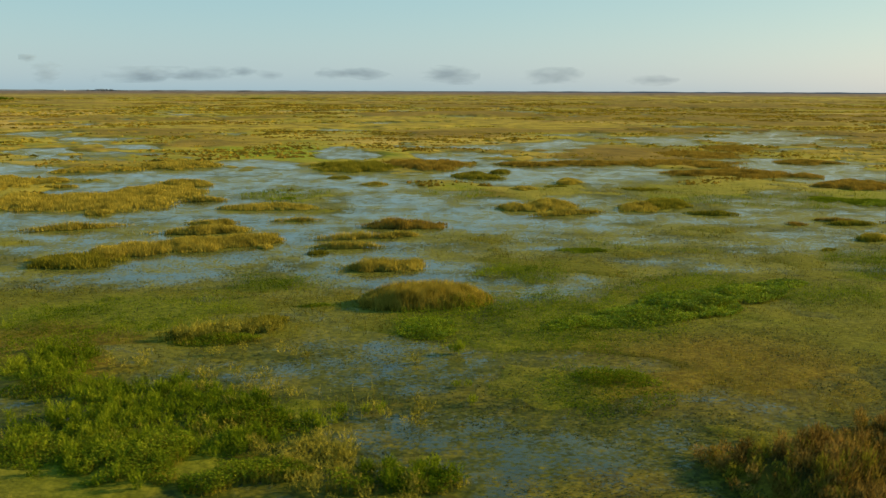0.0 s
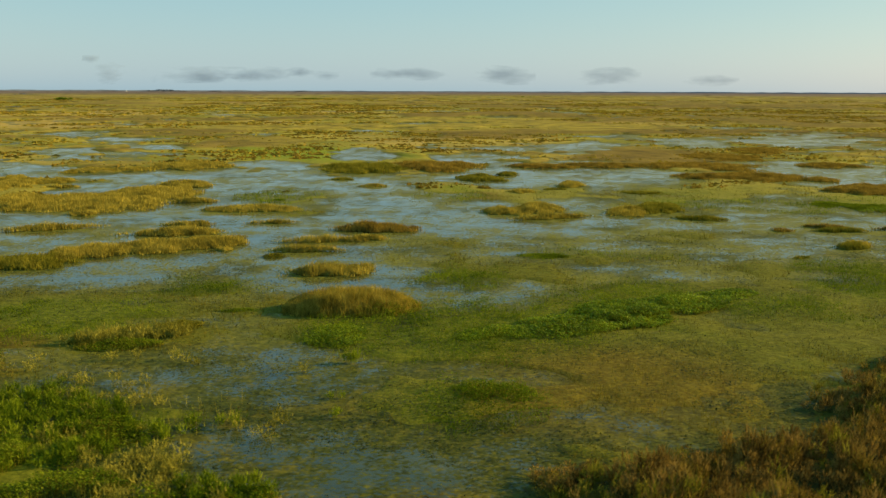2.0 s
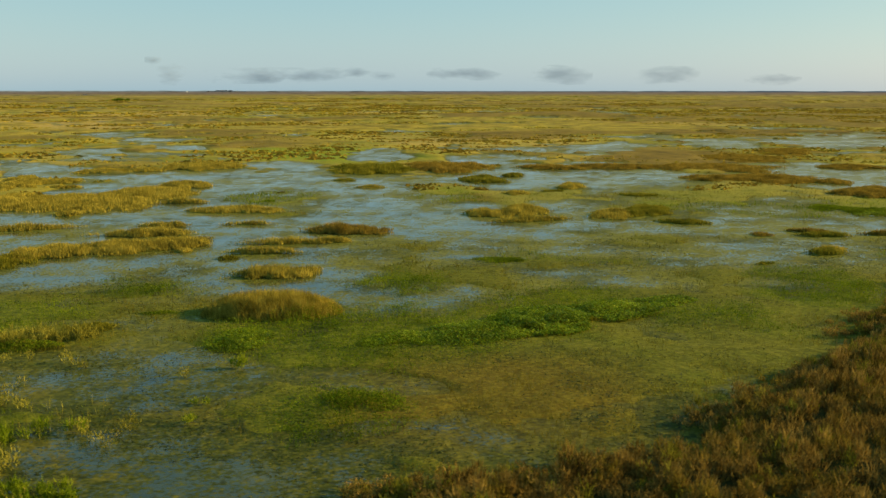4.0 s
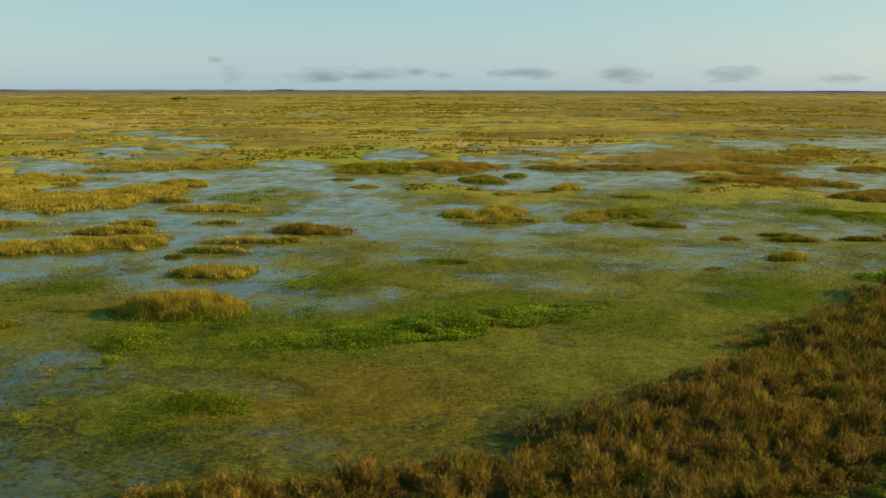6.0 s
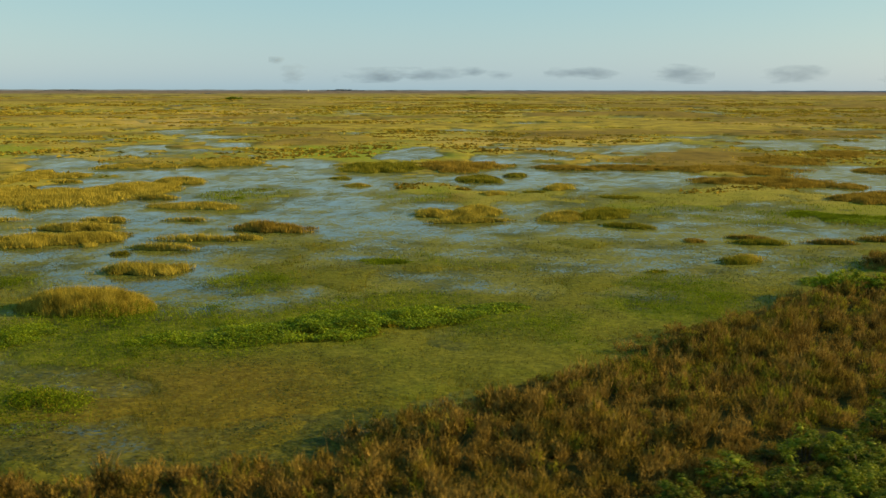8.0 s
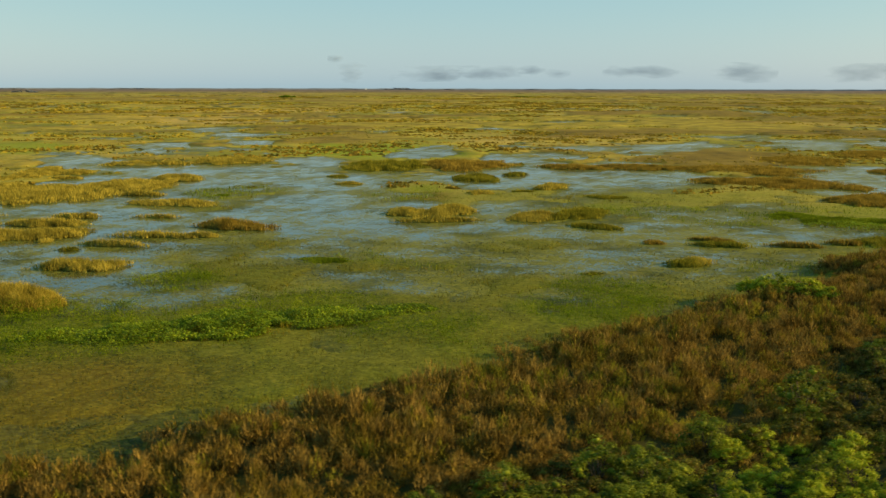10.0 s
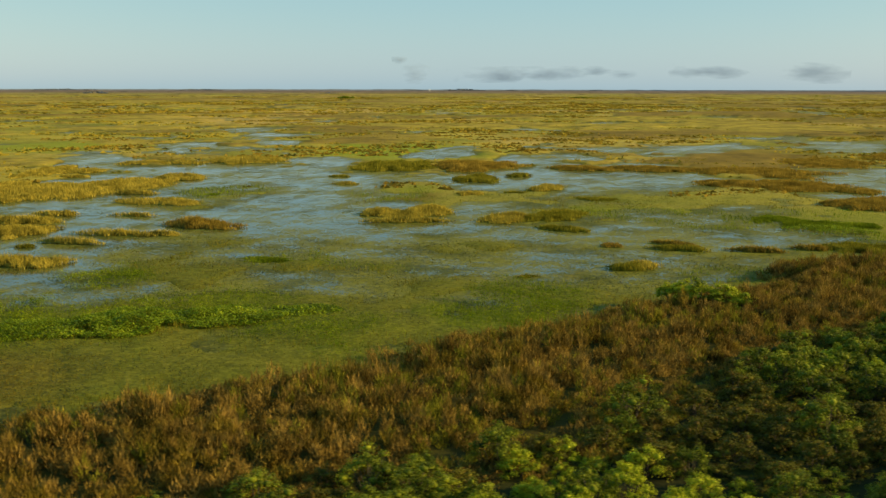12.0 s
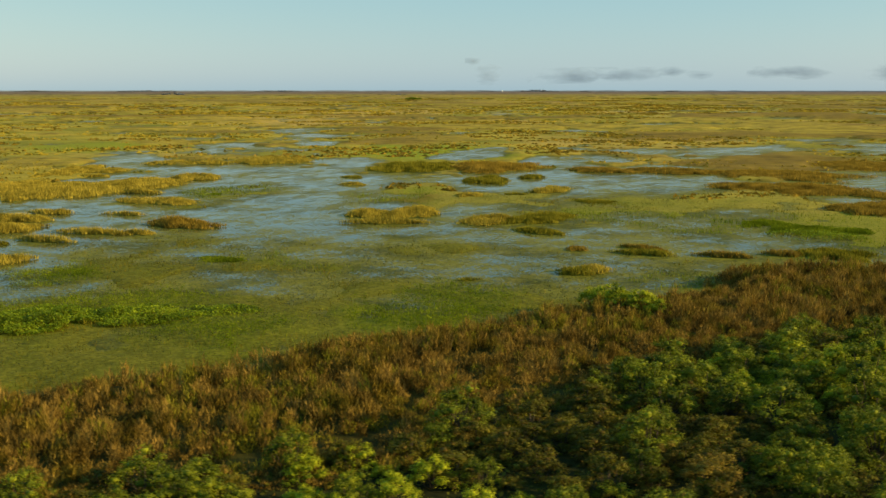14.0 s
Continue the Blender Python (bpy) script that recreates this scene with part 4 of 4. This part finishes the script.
# thick green tufts in the near lush patches
x, y = rng.uniform(-24, 34, 40000), rng.uniform(17, 62, 40000)
keep = (field(LUSH, x, y) * (0.3 + fbm(x, y, 3.0, 96, 3)) > rng.uniform(0.25, 1.2, len(x))) & (inside(REED_LINE, x, y) < 0)
x, y = x[keep], y[keep]
per = 22
px, py = np.repeat(x, per) + rng.normal(0, 0.16, len(x) * per), np.repeat(y, per) + rng.normal(0, 0.16, len(x) * per)
pz = np.repeat(0.10 + 0.7 * smooth(0.35, 0.7, fbm(x, y, 2.4, 97, 3)), per) * rng.uniform(0.1, 1.0, len(px))
stuff("green_tufts", leaf_arrays(np.stack([px, py, pz], 1), rng.uniform(0.05, 0.11, len(px)), 0.8, 0.4), M_LUSH, "thick green leafy tufts of marsh plants in wet ground", "grass")

# tall dry stalks standing singly in the near shallows
x, y, d = scatter(7000, 17, 60, -60, 0, 1.2)
keep = (fbm(x, y, 5.0, 101, 3) > 0.50) & (x < -2) & (y < 42) & (inside(REED_LINE, x, y) < 0)
x, y = x[keep], y[keep]
stuff("dry_stalks", blade_arrays(np.stack([x, y, np.zeros(len(x))], 1), rng.uniform(0.2, 0.55, len(x)), rng.uniform(0.012, 0.025, len(x)), rng.uniform(0.02, 0.3, len(x))), M_STRAW, "scattered dry straw stalks standing in the shallows", "stalks")

x, y = rng.uniform(-17, 3, 2600), rng.uniform(19, 37, 2600)
keep = (field(LUSH, x, y) * 0.7 + fbm(x, y, 1.6, 109, 3) > rng.uniform(0.78, 1.15, 2600)) & (inside(REED_LINE, x, y) < -1)
x, y = x[keep], y[keep]
stuff("tall_grass", tufts(x, y, rng.uniform(0.3, 0.8, len(x)), 60, 0.2, 0.0, 0.26), M_LUSH, "tall fresh green grass in the near shallows", "grass")

x, y = rng.uniform(-13, -6, 420), rng.uniform(38.2, 41.5, 420)
keep = fbm(x, y, 1.4, 107, 3) + 0.25 - 0.4 * np.hypot((x + 9.6) / 2.6, (y - 39.8 - 0.35 * (x + 9.6)) / 0.8) > 0.28
x, y = x[keep], y[keep]
stuff("brown_stalks", tufts(x, y, rng.uniform(0.4, 0.9, len(x)), 26, 0.13), M_STRAW, "row of dry brown stalks standing in green marsh plants", "stalks")

x, y = rng.uniform(-17, 0, 3000), rng.uniform(18, 37, 3000)
keep = (fbm(x, y, 3.2, 103, 3) > 0.56) & (rng.uniform(0, 1, 3000) < 0.18) | (np.hypot(x + 3.5, (y - 24.6) * 0.7) < 1.3) & (rng.uniform(0, 1, 3000) < 0.85)
x, y = x[keep], y[keep]
stuff("pale_grass", tufts(x, y, rng.uniform(0.3, 0.75, len(x)), 55, 0.3), M_STRAW, "feathery pale straw grass among green marsh plants", "grass")

# floating leaves on the near water
x, y, d = scatter(240000, 17, 75, -50, 28, 1.5)
open_ = cover(x, y)[0]
keep = (inside(REED_LINE, x, y) < 0.2) & (rng.uniform(0, 1, len(x)) < smooth(0.9, 0.0, open_) * (0.2 + 0.8 * smooth(0.38, 0.6, fbm(x, y, 4.0, 111, 4))))
x, y, d, wet = x[keep], y[keep], d[keep], open_[keep]
stuff("floating_leaves", leaf_arrays(np.stack([x, y, 0.01 + 0.12 * smooth(-0.1, -0.5, wet) + rng.uniform(0, 0.03, len(x))], 1), np.maximum(0.085, d / 1700 * 2.6) * rng.uniform(0.6, 1.4, len(x)), 0.30, 0.6), M_PAD, "small floating leaves scattered over still water", "water plants")


# broad-leaved belt
def leafy_patch(px, py, a, b, turn, count, tall, small=False):
    name = "herb_patch" if small else "broadleaf_patch"
    count, tr = int(count * 1.3), radians(turn)
    ang, q = rng.uniform(0, 2 * np.pi, count), np.sqrt(rng.uniform(0, 1, count))
    u, v = a * q * np.cos(ang), b * q * np.sin(ang)
    x, y = px + u * math.cos(tr) - v * math.sin(tr), py + u * math.sin(tr) + v * math.cos(tr)
    keep = fbm(x, y, 2.2, 121, 3) > (0.26 if small else 0.16) + 0.34 * q ** 2
    x, y, q = x[keep], y[keep], q[keep]
    z = tall * (1 - (0.85 if small else 0.65) * q ** 2) * (0.4 + 0.9 * fbm(x, y, 0.9, 123, 2)) * rng.uniform(0.35, 1, len(x))
    leaves = leaf_arrays(np.stack([x, y, z], 1), rng.uniform(0.07, 0.14, len(x)) * (0.62 if small else 1.0), 0.8 if small else 0.5, 0.6)
    k = rng.uniform(0, 1, len(x)) < 0.25
    stems = spike_arrays(np.stack([x[k], y[k], np.zeros(k.sum())], 1), z[k] + 0.05, np.full(k.sum(), 0.03), np.full(k.sum(), 0.1))
    ob = new(name)
    tagged(part("foliage", poly_mesh("foliage", *leaves, M_LUSH if small else M_BROAD), ob), kind="stuff")
    tagged(part("stalk_tuft", poly_mesh("stalk_tuft", *stems, SEDGE["olive"]), ob), kind="stuff")
    return tagged(ob, "low bushy patch of small-leaved green herbs" if small else "patch of glossy broad-leaved green water plants", "water plants", "leafy patches")


leafy_patch(10.0, 43.8, 3.6, 2.0, 34, 6500, 0.55)
leafy_patch(13.0, 46.4, 3.2, 2.6, 42, 11000, 0.72)
leafy_patch(16.3, 49.2, 3.6, 2.0, 45, 7000, 0.60)
leafy_patch(7.0, 42.0, 2.4, 1.3, 22, 3000, 0.42)
leafy_patch(-0.7, 41.2, 1.5, 2.2, 2, 2720, 0.32)
leafy_patch(43.5, 92.0, 3.7, 3.0, 5, 2550, 0.40)
leafy_patch(36.3, 63.6, 1.3, 1.5, -12, 1360, 0.40)
leafy_patch(19.5, 51.9, 1.8, 1.2, 40, 1800, 0.40)
leafy_patch(-8.3, 24.6, 2.8, 2.4, 16, 12000, 0.8, True)
leafy_patch(-6.3, 27.8, 2.2, 1.6, 12, 6000, 0.75, True)
leafy_patch(-5.1, 23.1, 2.2, 1.5, 8, 6500, 0.75, True)
leafy_patch(-2.7, 22.4, 1.6, 1.3, 8, 3500, 0.6, True)
leafy_patch(-12.3, 24.9, 1.8, 1.5, 20, 3600, 0.6, True)
leafy_patch(-14.3, 31.5, 1.9, 1.2, 22, 2600, 0.55, True)
leafy_patch(0.3, 22.8, 1.4, 1.1, 0, 2000, 0.45, True)
leafy_patch(6.2, 33.1, 2.2, 1.8, -8, 4500, 0.45, True)
leafy_patch(-9.7, 38.5, 2.2, 0.8, 14, 2500, 0.45, True)


# ---- mangrove thicket ----
def tube(points, radii, sides=6):
    """A tapered limb along points."""
    vs, fs = [], []
    for k, (p, rad) in enumerate(zip(points, radii)):
        p = np.array(p)
        for g in range(sides):
            a = 2 * math.pi * g / sides
            vs.append(p + np.array([rad * math.cos(a), rad * math.sin(a), 0]))
    for k in range(len(points) - 1):
        for g in range(sides):
            a, b = k * sides + g, k * sides + (g + 1) % sides
            fs += [(a, b, b + sides), (a, b + sides, a + sides)]
    return np.array(vs), np.array(fs)


def shrub_model(seed, tall, wide, leaves, material, label):
    """A shrub: short trunk, spreading limbs, a crown of leaf clusters with gaps."""
    global rng
    held, rng = rng, np.random.default_rng(seed)
    fork = (0, 0, 0.28 * tall)
    limbs, heads = [tube([(0, 0, -0.1), (0.02, 0.01, 0.15 * tall), fork], (0.07, 0.055, 0.05))], []
    count = int(rng.integers(24, 30))
    for k in range(count):
        a = 2 * math.pi * (k * 0.618) + rng.uniform(-0.4, 0.4)
        out = wide * math.sqrt((k + 0.3) / count) * rng.uniform(0.8, 1.1)
        top = tall * (0.96 - 0.55 * (out / wide) ** 2) * rng.uniform(0.72, 1.06)
        head = np.array([out * math.cos(a), out * math.sin(a), top])
        mid = np.array(fork) * 0.5 + head * 0.5 + np.array([0, 0, -0.12 * tall])
        if k % 2 == 0:
            limbs.append(tube([fork, mid, head], (0.04, 0.024, 0.008), 3))
        heads.append(head)
    per = int(1.25 * leaves) // count
    pts, outs, cores = [], [], []
    ball = bmesh.new()
    bmesh.ops.create_icosphere(ball, subdivisions=1, radius=1)
    bv, bf = np.array([v.co[:] for v in ball.verts]), np.array([[v.index for v in f.verts] for f in ball.faces])
    ball.free()
    for head in heads:
        size = wide * rng.uniform(0.19, 0.32)
        g = rng.normal(0, 1, (per, 3))
        g /= np.linalg.norm(g, axis=1)[:, None]
        g[:, 2] = np.where(rng.uniform(0, 1, per) < 0.6, np.abs(g[:, 2]), g[:, 2])
        q = g * (rng.uniform(0.5, 1, per) ** 0.35)[:, None] * [1, 1, 0.8]
        pts.append(head + q * size * (0.8 + 0.4 * rng.uniform(0, 1, (per, 1))))
        outs.append(g + np.array([0, 0, 0.3]))
        cores.append((head + bv * rng.uniform(0.35, 0.62, (len(bv), 1)) * size * [1, 1, 0.8], bf))
    pts, outs = np.concatenate(pts), np.concatenate(outs)
    low = pts[:, 2] > 0.12
    crown = facing_leaves(pts[low], outs[low], rng.uniform(0.075, 0.13, low.sum()), 0.62, 0.6)
    crown = (crown[0].reshape(-1, 4, 3)[:, :3].reshape(-1, 3), np.arange(3 * low.sum()).reshape(-1, 3))
    crown = joined(crown, *cores)
    rng = held
    body = new("mangrove_shrub")
    tagged(body, label, "mangrove shrub", "mangrove thicket")
    part("trunk", poly_mesh("trunk", *limbs[0], M_BARK), body)
    for k in range(3):
        part("limb", poly_mesh("limb", *joined(*limbs[1 + k::3]), M_BARK), body)
    part("crown", poly_mesh("crown", *crown, material), body, "dense crown of small leathery leaves")
    return body


FRESH = "bright green mangrove shrub with rounded leafy crown"
LIME = "mangrove shrub with sunlit lime tone put into its leaf colour"
DULL = "dull olive mangrove shrub with some brown leaves"
models = [shrub_model(11, 2.3, 1.0, 2100, M_CROWN, FRESH), shrub_model(12, 2.5, 1.1, 2300, M_CROWN, FRESH), shrub_model(13, 2.0, 0.9, 1800, M_CROWN, FRESH),
          shrub_model(14, 1.6, 0.85, 1700, M_CROWN_DRY, DULL), shrub_model(15, 1.9, 0.95, 1900, M_CROWN_DRY, DULL), shrub_model(16, 1.4, 0.75, 1500, M_CROWN_DRY, DULL),
          shrub_model(18, 2.2, 1.0, 2000, M_LIME, LIME), shrub_model(19, 1.9, 0.95, 1800, M_LIME, LIME)]
for k, ob in enumerate(models):
    ob.matrix_basis = pose(66 + 2 * (k % 3), 20 + 3 * k, 0)
step = 1.08
for gx in np.arange(24, 64, step):
    for gy in np.arange(10, 66, step):
        x, y = gx + rng.uniform(-0.6, 0.6), gy + rng.uniform(-0.6, 0.6)
        edge = float(inside(WOOD_LINE, np.array([x]), np.array([y]))[0])
        if edge < 0.2 or x > 50.8 or y < 24.2 + 0.57 * (x - 28):
            continue
        dull = rng.uniform() < 0.12 + 0.68 * math.exp(-((x - 42.5) / 5.5) ** 4 - ((y - 41.0) / 5.2) ** 4) + 0.25 * math.exp(-(edge / 2.5) ** 2)
        tall = math.exp(-((x - 48.5) / 3.5) ** 2 - ((y - 50.5) / 4) ** 2)
        front = float(smooth(37.0, 35.4, y + 0.25 * max(0.0, x - 42)) * smooth(34.5, 37.0, x))
        dull = dull and front < 0.5
        # sunlight painted in: front row and tall cluster take the lighter lime leaves
        bright = not dull and rng.uniform() < 0.9 * tall + 0.9 * front
        model = models[6 + int(rng.integers(0, 2)) if bright else (3 if dull else 0) + int(rng.integers(0, 3))]
        s = 0.66 * rng.uniform(0.75, 1.3) * (1.0 - 0.10 * math.exp(-(edge / 1.6) ** 2)) * (1 + 0.34 * tall) * (1 - 0.28 * front)
        ob = copy_thing(model, pose(x, y, 0, 0, 0, rng.uniform(0, 360)))
        ob.scale = (s * 1.12, s * 1.12, s * rng.uniform(0.85, 1.15))

# a rounded rusty bush between the green ones
M_RUSTY = foliage("rusty_mangrove_leaves", (0.045, 0.034, 0.006), (0.135, 0.098, 0.014), (0.27, 0.21, 0.03), 0.6, 0.3, 0.1)
rusty = shrub_model(21, 2.2, 1.0, 2300, M_RUSTY, "rounded mangrove shrub with rusty brown and olive leaves")
rusty.matrix_basis = pose(45.9, 38.4, 0)
rusty.scale = (0.95, 0.95, 0.85)
for x, y, s in ((44.4, 39.9, 0.6), (38.6, 38.9, 0.55)):
    copy_thing(rusty, pose(x, y, 0, 0, 0, 60 * x)).scale = (s, s, s)

# leafy undergrowth that closes the gaps between the shrubs
x, y = rng.uniform(25, 52, 52000), rng.uniform(23, 62, 52000)
depth = inside(WOOD_LINE, x, y)
keep = (depth + (fbm(x, y, 1.2, 131, 2) - 0.5) * 1.6 > 0.1) & (y > 23.5 + 0.57 * (x - 28))
x, y = x[keep], y[keep]
z = rng.uniform(0.05, 0.75, len(x)) * (0.35 + 0.9 * fbm(x, y, 0.8, 133, 2))
stuff("undergrowth", leaf_arrays(np.stack([x, y, z], 1), rng.uniform(0.10, 0.24, len(x)), 0.7, 0.6), M_CROWN_DRY, "low leafy undergrowth between mangrove shrubs", "undergrowth")

# a lone bright shrub in the reed bed
lime = shrub_model(17, 2.0, 1.0, 2600, M_LIME, "bright lime-green shrub standing among brown reeds")
lime.matrix_basis = pose(35.9, 59.7, 0.2)
lime.scale = (0.62, 0.62, 0.6)
for x, y, s in ((36.7, 59.2, 0.72), (37.6, 58.9, 0.82), (38.8, 58.5, 0.8), (39.7, 58.0, 0.66)):
    ob = copy_thing(lime, pose(x, y, 0.25, 0, 0, 77 * x))
    ob.scale = (s * 1.1, s * 1.1, s * 1.0)

# ---- the far plain ----
# sedge ridges that thin out towards the horizon
def far_tufts(name, n, near, sparse, size, seed, rep, material, label):
    """Flat banks of sedge across the far plain, each a row of broad ragged tufts."""
    x, y, d = scatter(n, near, 1300, -56, 34, 1.7)
    lie = fbm(x, y, size, seed, 4) + 0.06 * smooth(-0.15, 0.25, (x - 5) / y) * (name == "far_brown_sedge")
    keep = (lie > sparse) & (cover(x, y)[0] < -0.1)
    x, y, d = x[keep], y[keep], np.repeat(d[keep], rep)
    m = len(d)
    wide = np.repeat(rng.uniform(0.6, 2.6, len(x)), rep) * (0.5 + d / 260)
    px = np.repeat(x, rep) + rng.normal(0, 1, m) * wide
    py = np.repeat(y, rep) + rng.normal(0, 0.6, m) * wide
    keep = cover(px, py)[0] < -0.05
    px, py, d = px[keep], py[keep], d[keep]
    m = len(d)
    hh = rng.uniform(0.14, 0.42, m) * (0.6 + 0.8 * fbm(px, py, 5.0, seed + 9, 2)) * (1 + 0.5 * smooth(200, 700, d))
    stuff(name, spike_arrays(np.stack([px, py, np.zeros(m)], 1), hh, d / 1700 * rng.uniform(6, 18, m), rng.uniform(0, 0.3, m)), material, label, "sedge")


far_tufts("far_sedge", 8500, 128, 0.48, 22.0, 301, 14, M_FAR, "low golden sedge ridges covering the distant plain")
far_tufts("far_brown_sedge", 9500, 112, 0.49, 26.0, 311, 14, M_FAR_BROWN, "dark brown sedge streaks across the distant plain")


def tree_island(x, y, wide, tall, seed, leaves=None):
    """A far hammock of trees: ragged row of crowns."""
    g = np.random.default_rng(seed)
    sets = []
    count = max(6, int(wide / (0.5 * tall)))
    for k in range(count):
        cx, cy = x + wide * (g.uniform() - 0.5), y + g.uniform(-0.15, 0.15) * wide
        t = tall * g.uniform(0.5, 1.0) * (1 - 0.5 * abs(cx - x) / (wide / 2))
        m = 26
        a, e = g.uniform(0, 2 * np.pi, m), g.uniform(0, 1, m)
        p = np.stack([cx + np.cos(a) * t * 0.9 * g.uniform(0, 1, m), cy + np.sin(a) * t * 0.9, t * (0.25 + 0.65 * e)], 1)
        sets.append(leaf_arrays(p, np.full(m, t * 0.75), 0.9, 0.8))
        sets.append(tube([(cx, cy, -0.2), (cx, cy, t * 0.6)], (0.12 * t / 3, 0.05 * t / 3), 5))
    ob = new("tree_island")
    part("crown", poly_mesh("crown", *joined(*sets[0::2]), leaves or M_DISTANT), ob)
    part("trunk", poly_mesh("trunk", *joined(*sets[1::2]), M_BARK), ob)
    return tagged(ob, "distant dark clump of trees on the marsh plain", "tree island", "tree islands", "stuff")


def bearing(deg, dist):
    return 1 + dist * math.sin(radians(deg)), -4 + dist * math.cos(radians(deg))


tree_island(-446, 950, 24, 3.2, 1, M_LUSH)
tree_island(-230, 1128, 30, 2.2, 2, M_LUSH)
tree_island(-1280, 1520, 60, 5, 3)
tree_island(20, 1500, 45, 2.2, 4, M_LUSH)
tree_island(-900, 1750, 40, 2.5, 5)
for k, (deg, wide, tall) in enumerate(((-20.0, 190, 10), (-17.3, 60, 6), (-22.8, 90, 5), (-42.5, 300, 8), (-48, 260, 7), (-35, 240, 7), (-12.4, 70, 5))):
    tree_island(*bearing(deg, 4500), wide, tall, 20 + k)
x, y = bearing(-22.03, 4450)
bm = bmesh.new()
bmesh.ops.create_cone(bm, cap_ends=True, segments=16, radius1=2, radius2=2, depth=4)
bmesh.ops.create_uvsphere(bm, u_segments=16, v_segments=8, radius=2, matrix=Matrix.Translation((0, 0, 2.0)))
bmesh.ops.translate(bm, verts=bm.verts, vec=(x, y, 1.9))
me = bpy.data.meshes.new("storage_tank")
bm.to_mesh(me)
bm.free()
me.materials.append(M_WHITE)
tagged(new("storage_tank", me), "tiny white rounded tank on the far horizon", "tank")

# low wooded shore along the horizon
k = np.radians(np.linspace(-180, 180, 1441))[:-1]
tops = 4 + 4 * fbm(np.degrees(k) * 3 + 900, k * 0, 2.0, 401, 4)
rings = []
for rad, z in ((4700, -0.3 + 0 * tops), (4705, tops * 0.7), (4730, tops), (4790, 0 * tops - 0.3)):
    rings.append(np.stack([CX + rad * np.sin(k), CY + rad * np.cos(k), z], 1))
m = len(k)
i = np.arange(m)
faces = np.concatenate([np.stack([s * m + i, s * m + (i + 1) % m, (s + 1) * m + (i + 1) % m, (s + 1) * m + i], 1) for s in range(3)])
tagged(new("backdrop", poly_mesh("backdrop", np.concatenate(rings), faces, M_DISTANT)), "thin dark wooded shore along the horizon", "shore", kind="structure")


# ---- clouds ----
def cloud(deg, up, wide, tall):
    """A low grey cloud bank far beyond the plain."""
    dist = 4750
    x, y = bearing(deg, dist)
    w, h = dist * radians(wide) * 0.62, dist * radians(tall) * 0.72
    nx, nz = 24, 10
    u, v = np.meshgrid(np.linspace(-1, 1, nx), np.linspace(-1, 1, nz), indexing="ij")
    bulge = 0.35 * h * np.sqrt(np.clip(1.01 - 0.5 * u ** 2 - 0.5 * v ** 2, 0, 1))
    vs = np.stack([u.ravel() * w, -bulge.ravel(), v.ravel() * h], 1)
    p, q = np.meshgrid(np.arange(nx - 1), np.arange(nz - 1), indexing="ij")
    f = np.stack([p * nz + q, (p + 1) * nz + q, (p + 1) * nz + q + 1, p * nz + q + 1], -1).reshape(-1, 4)
    ob = new("cloud", poly_mesh("cloud", vs, f, M_CLOUD))
    ob.matrix_basis = pose(x, y, 11 + dist * math.tan(radians(up)), 0, 0, -deg)
    tagged(ob, "soft grey cloud bank low over the horizon", "cloud", "clouds", "structure")


cloud(-22.99, 0.84, 1.64, 0.92)
cloud(-18.1, 0.80, 4.9, 0.66)
cloud(-15.2, 0.83, 4.9, 0.62)
cloud(-12.53, 0.95, 1.48, 0.46)
cloud(-10.88, 0.80, 1.58, 0.39)
cloud(-6.11, 0.91, 3.78, 0.53)
cloud(-0.79, 0.85, 3.12, 0.79)
cloud(5.01, 0.81, 3.45, 0.72)
cloud(11.00, 0.58, 2.46, 0.46)
cloud(-23.77, 1.57, 0.79, 0.33)
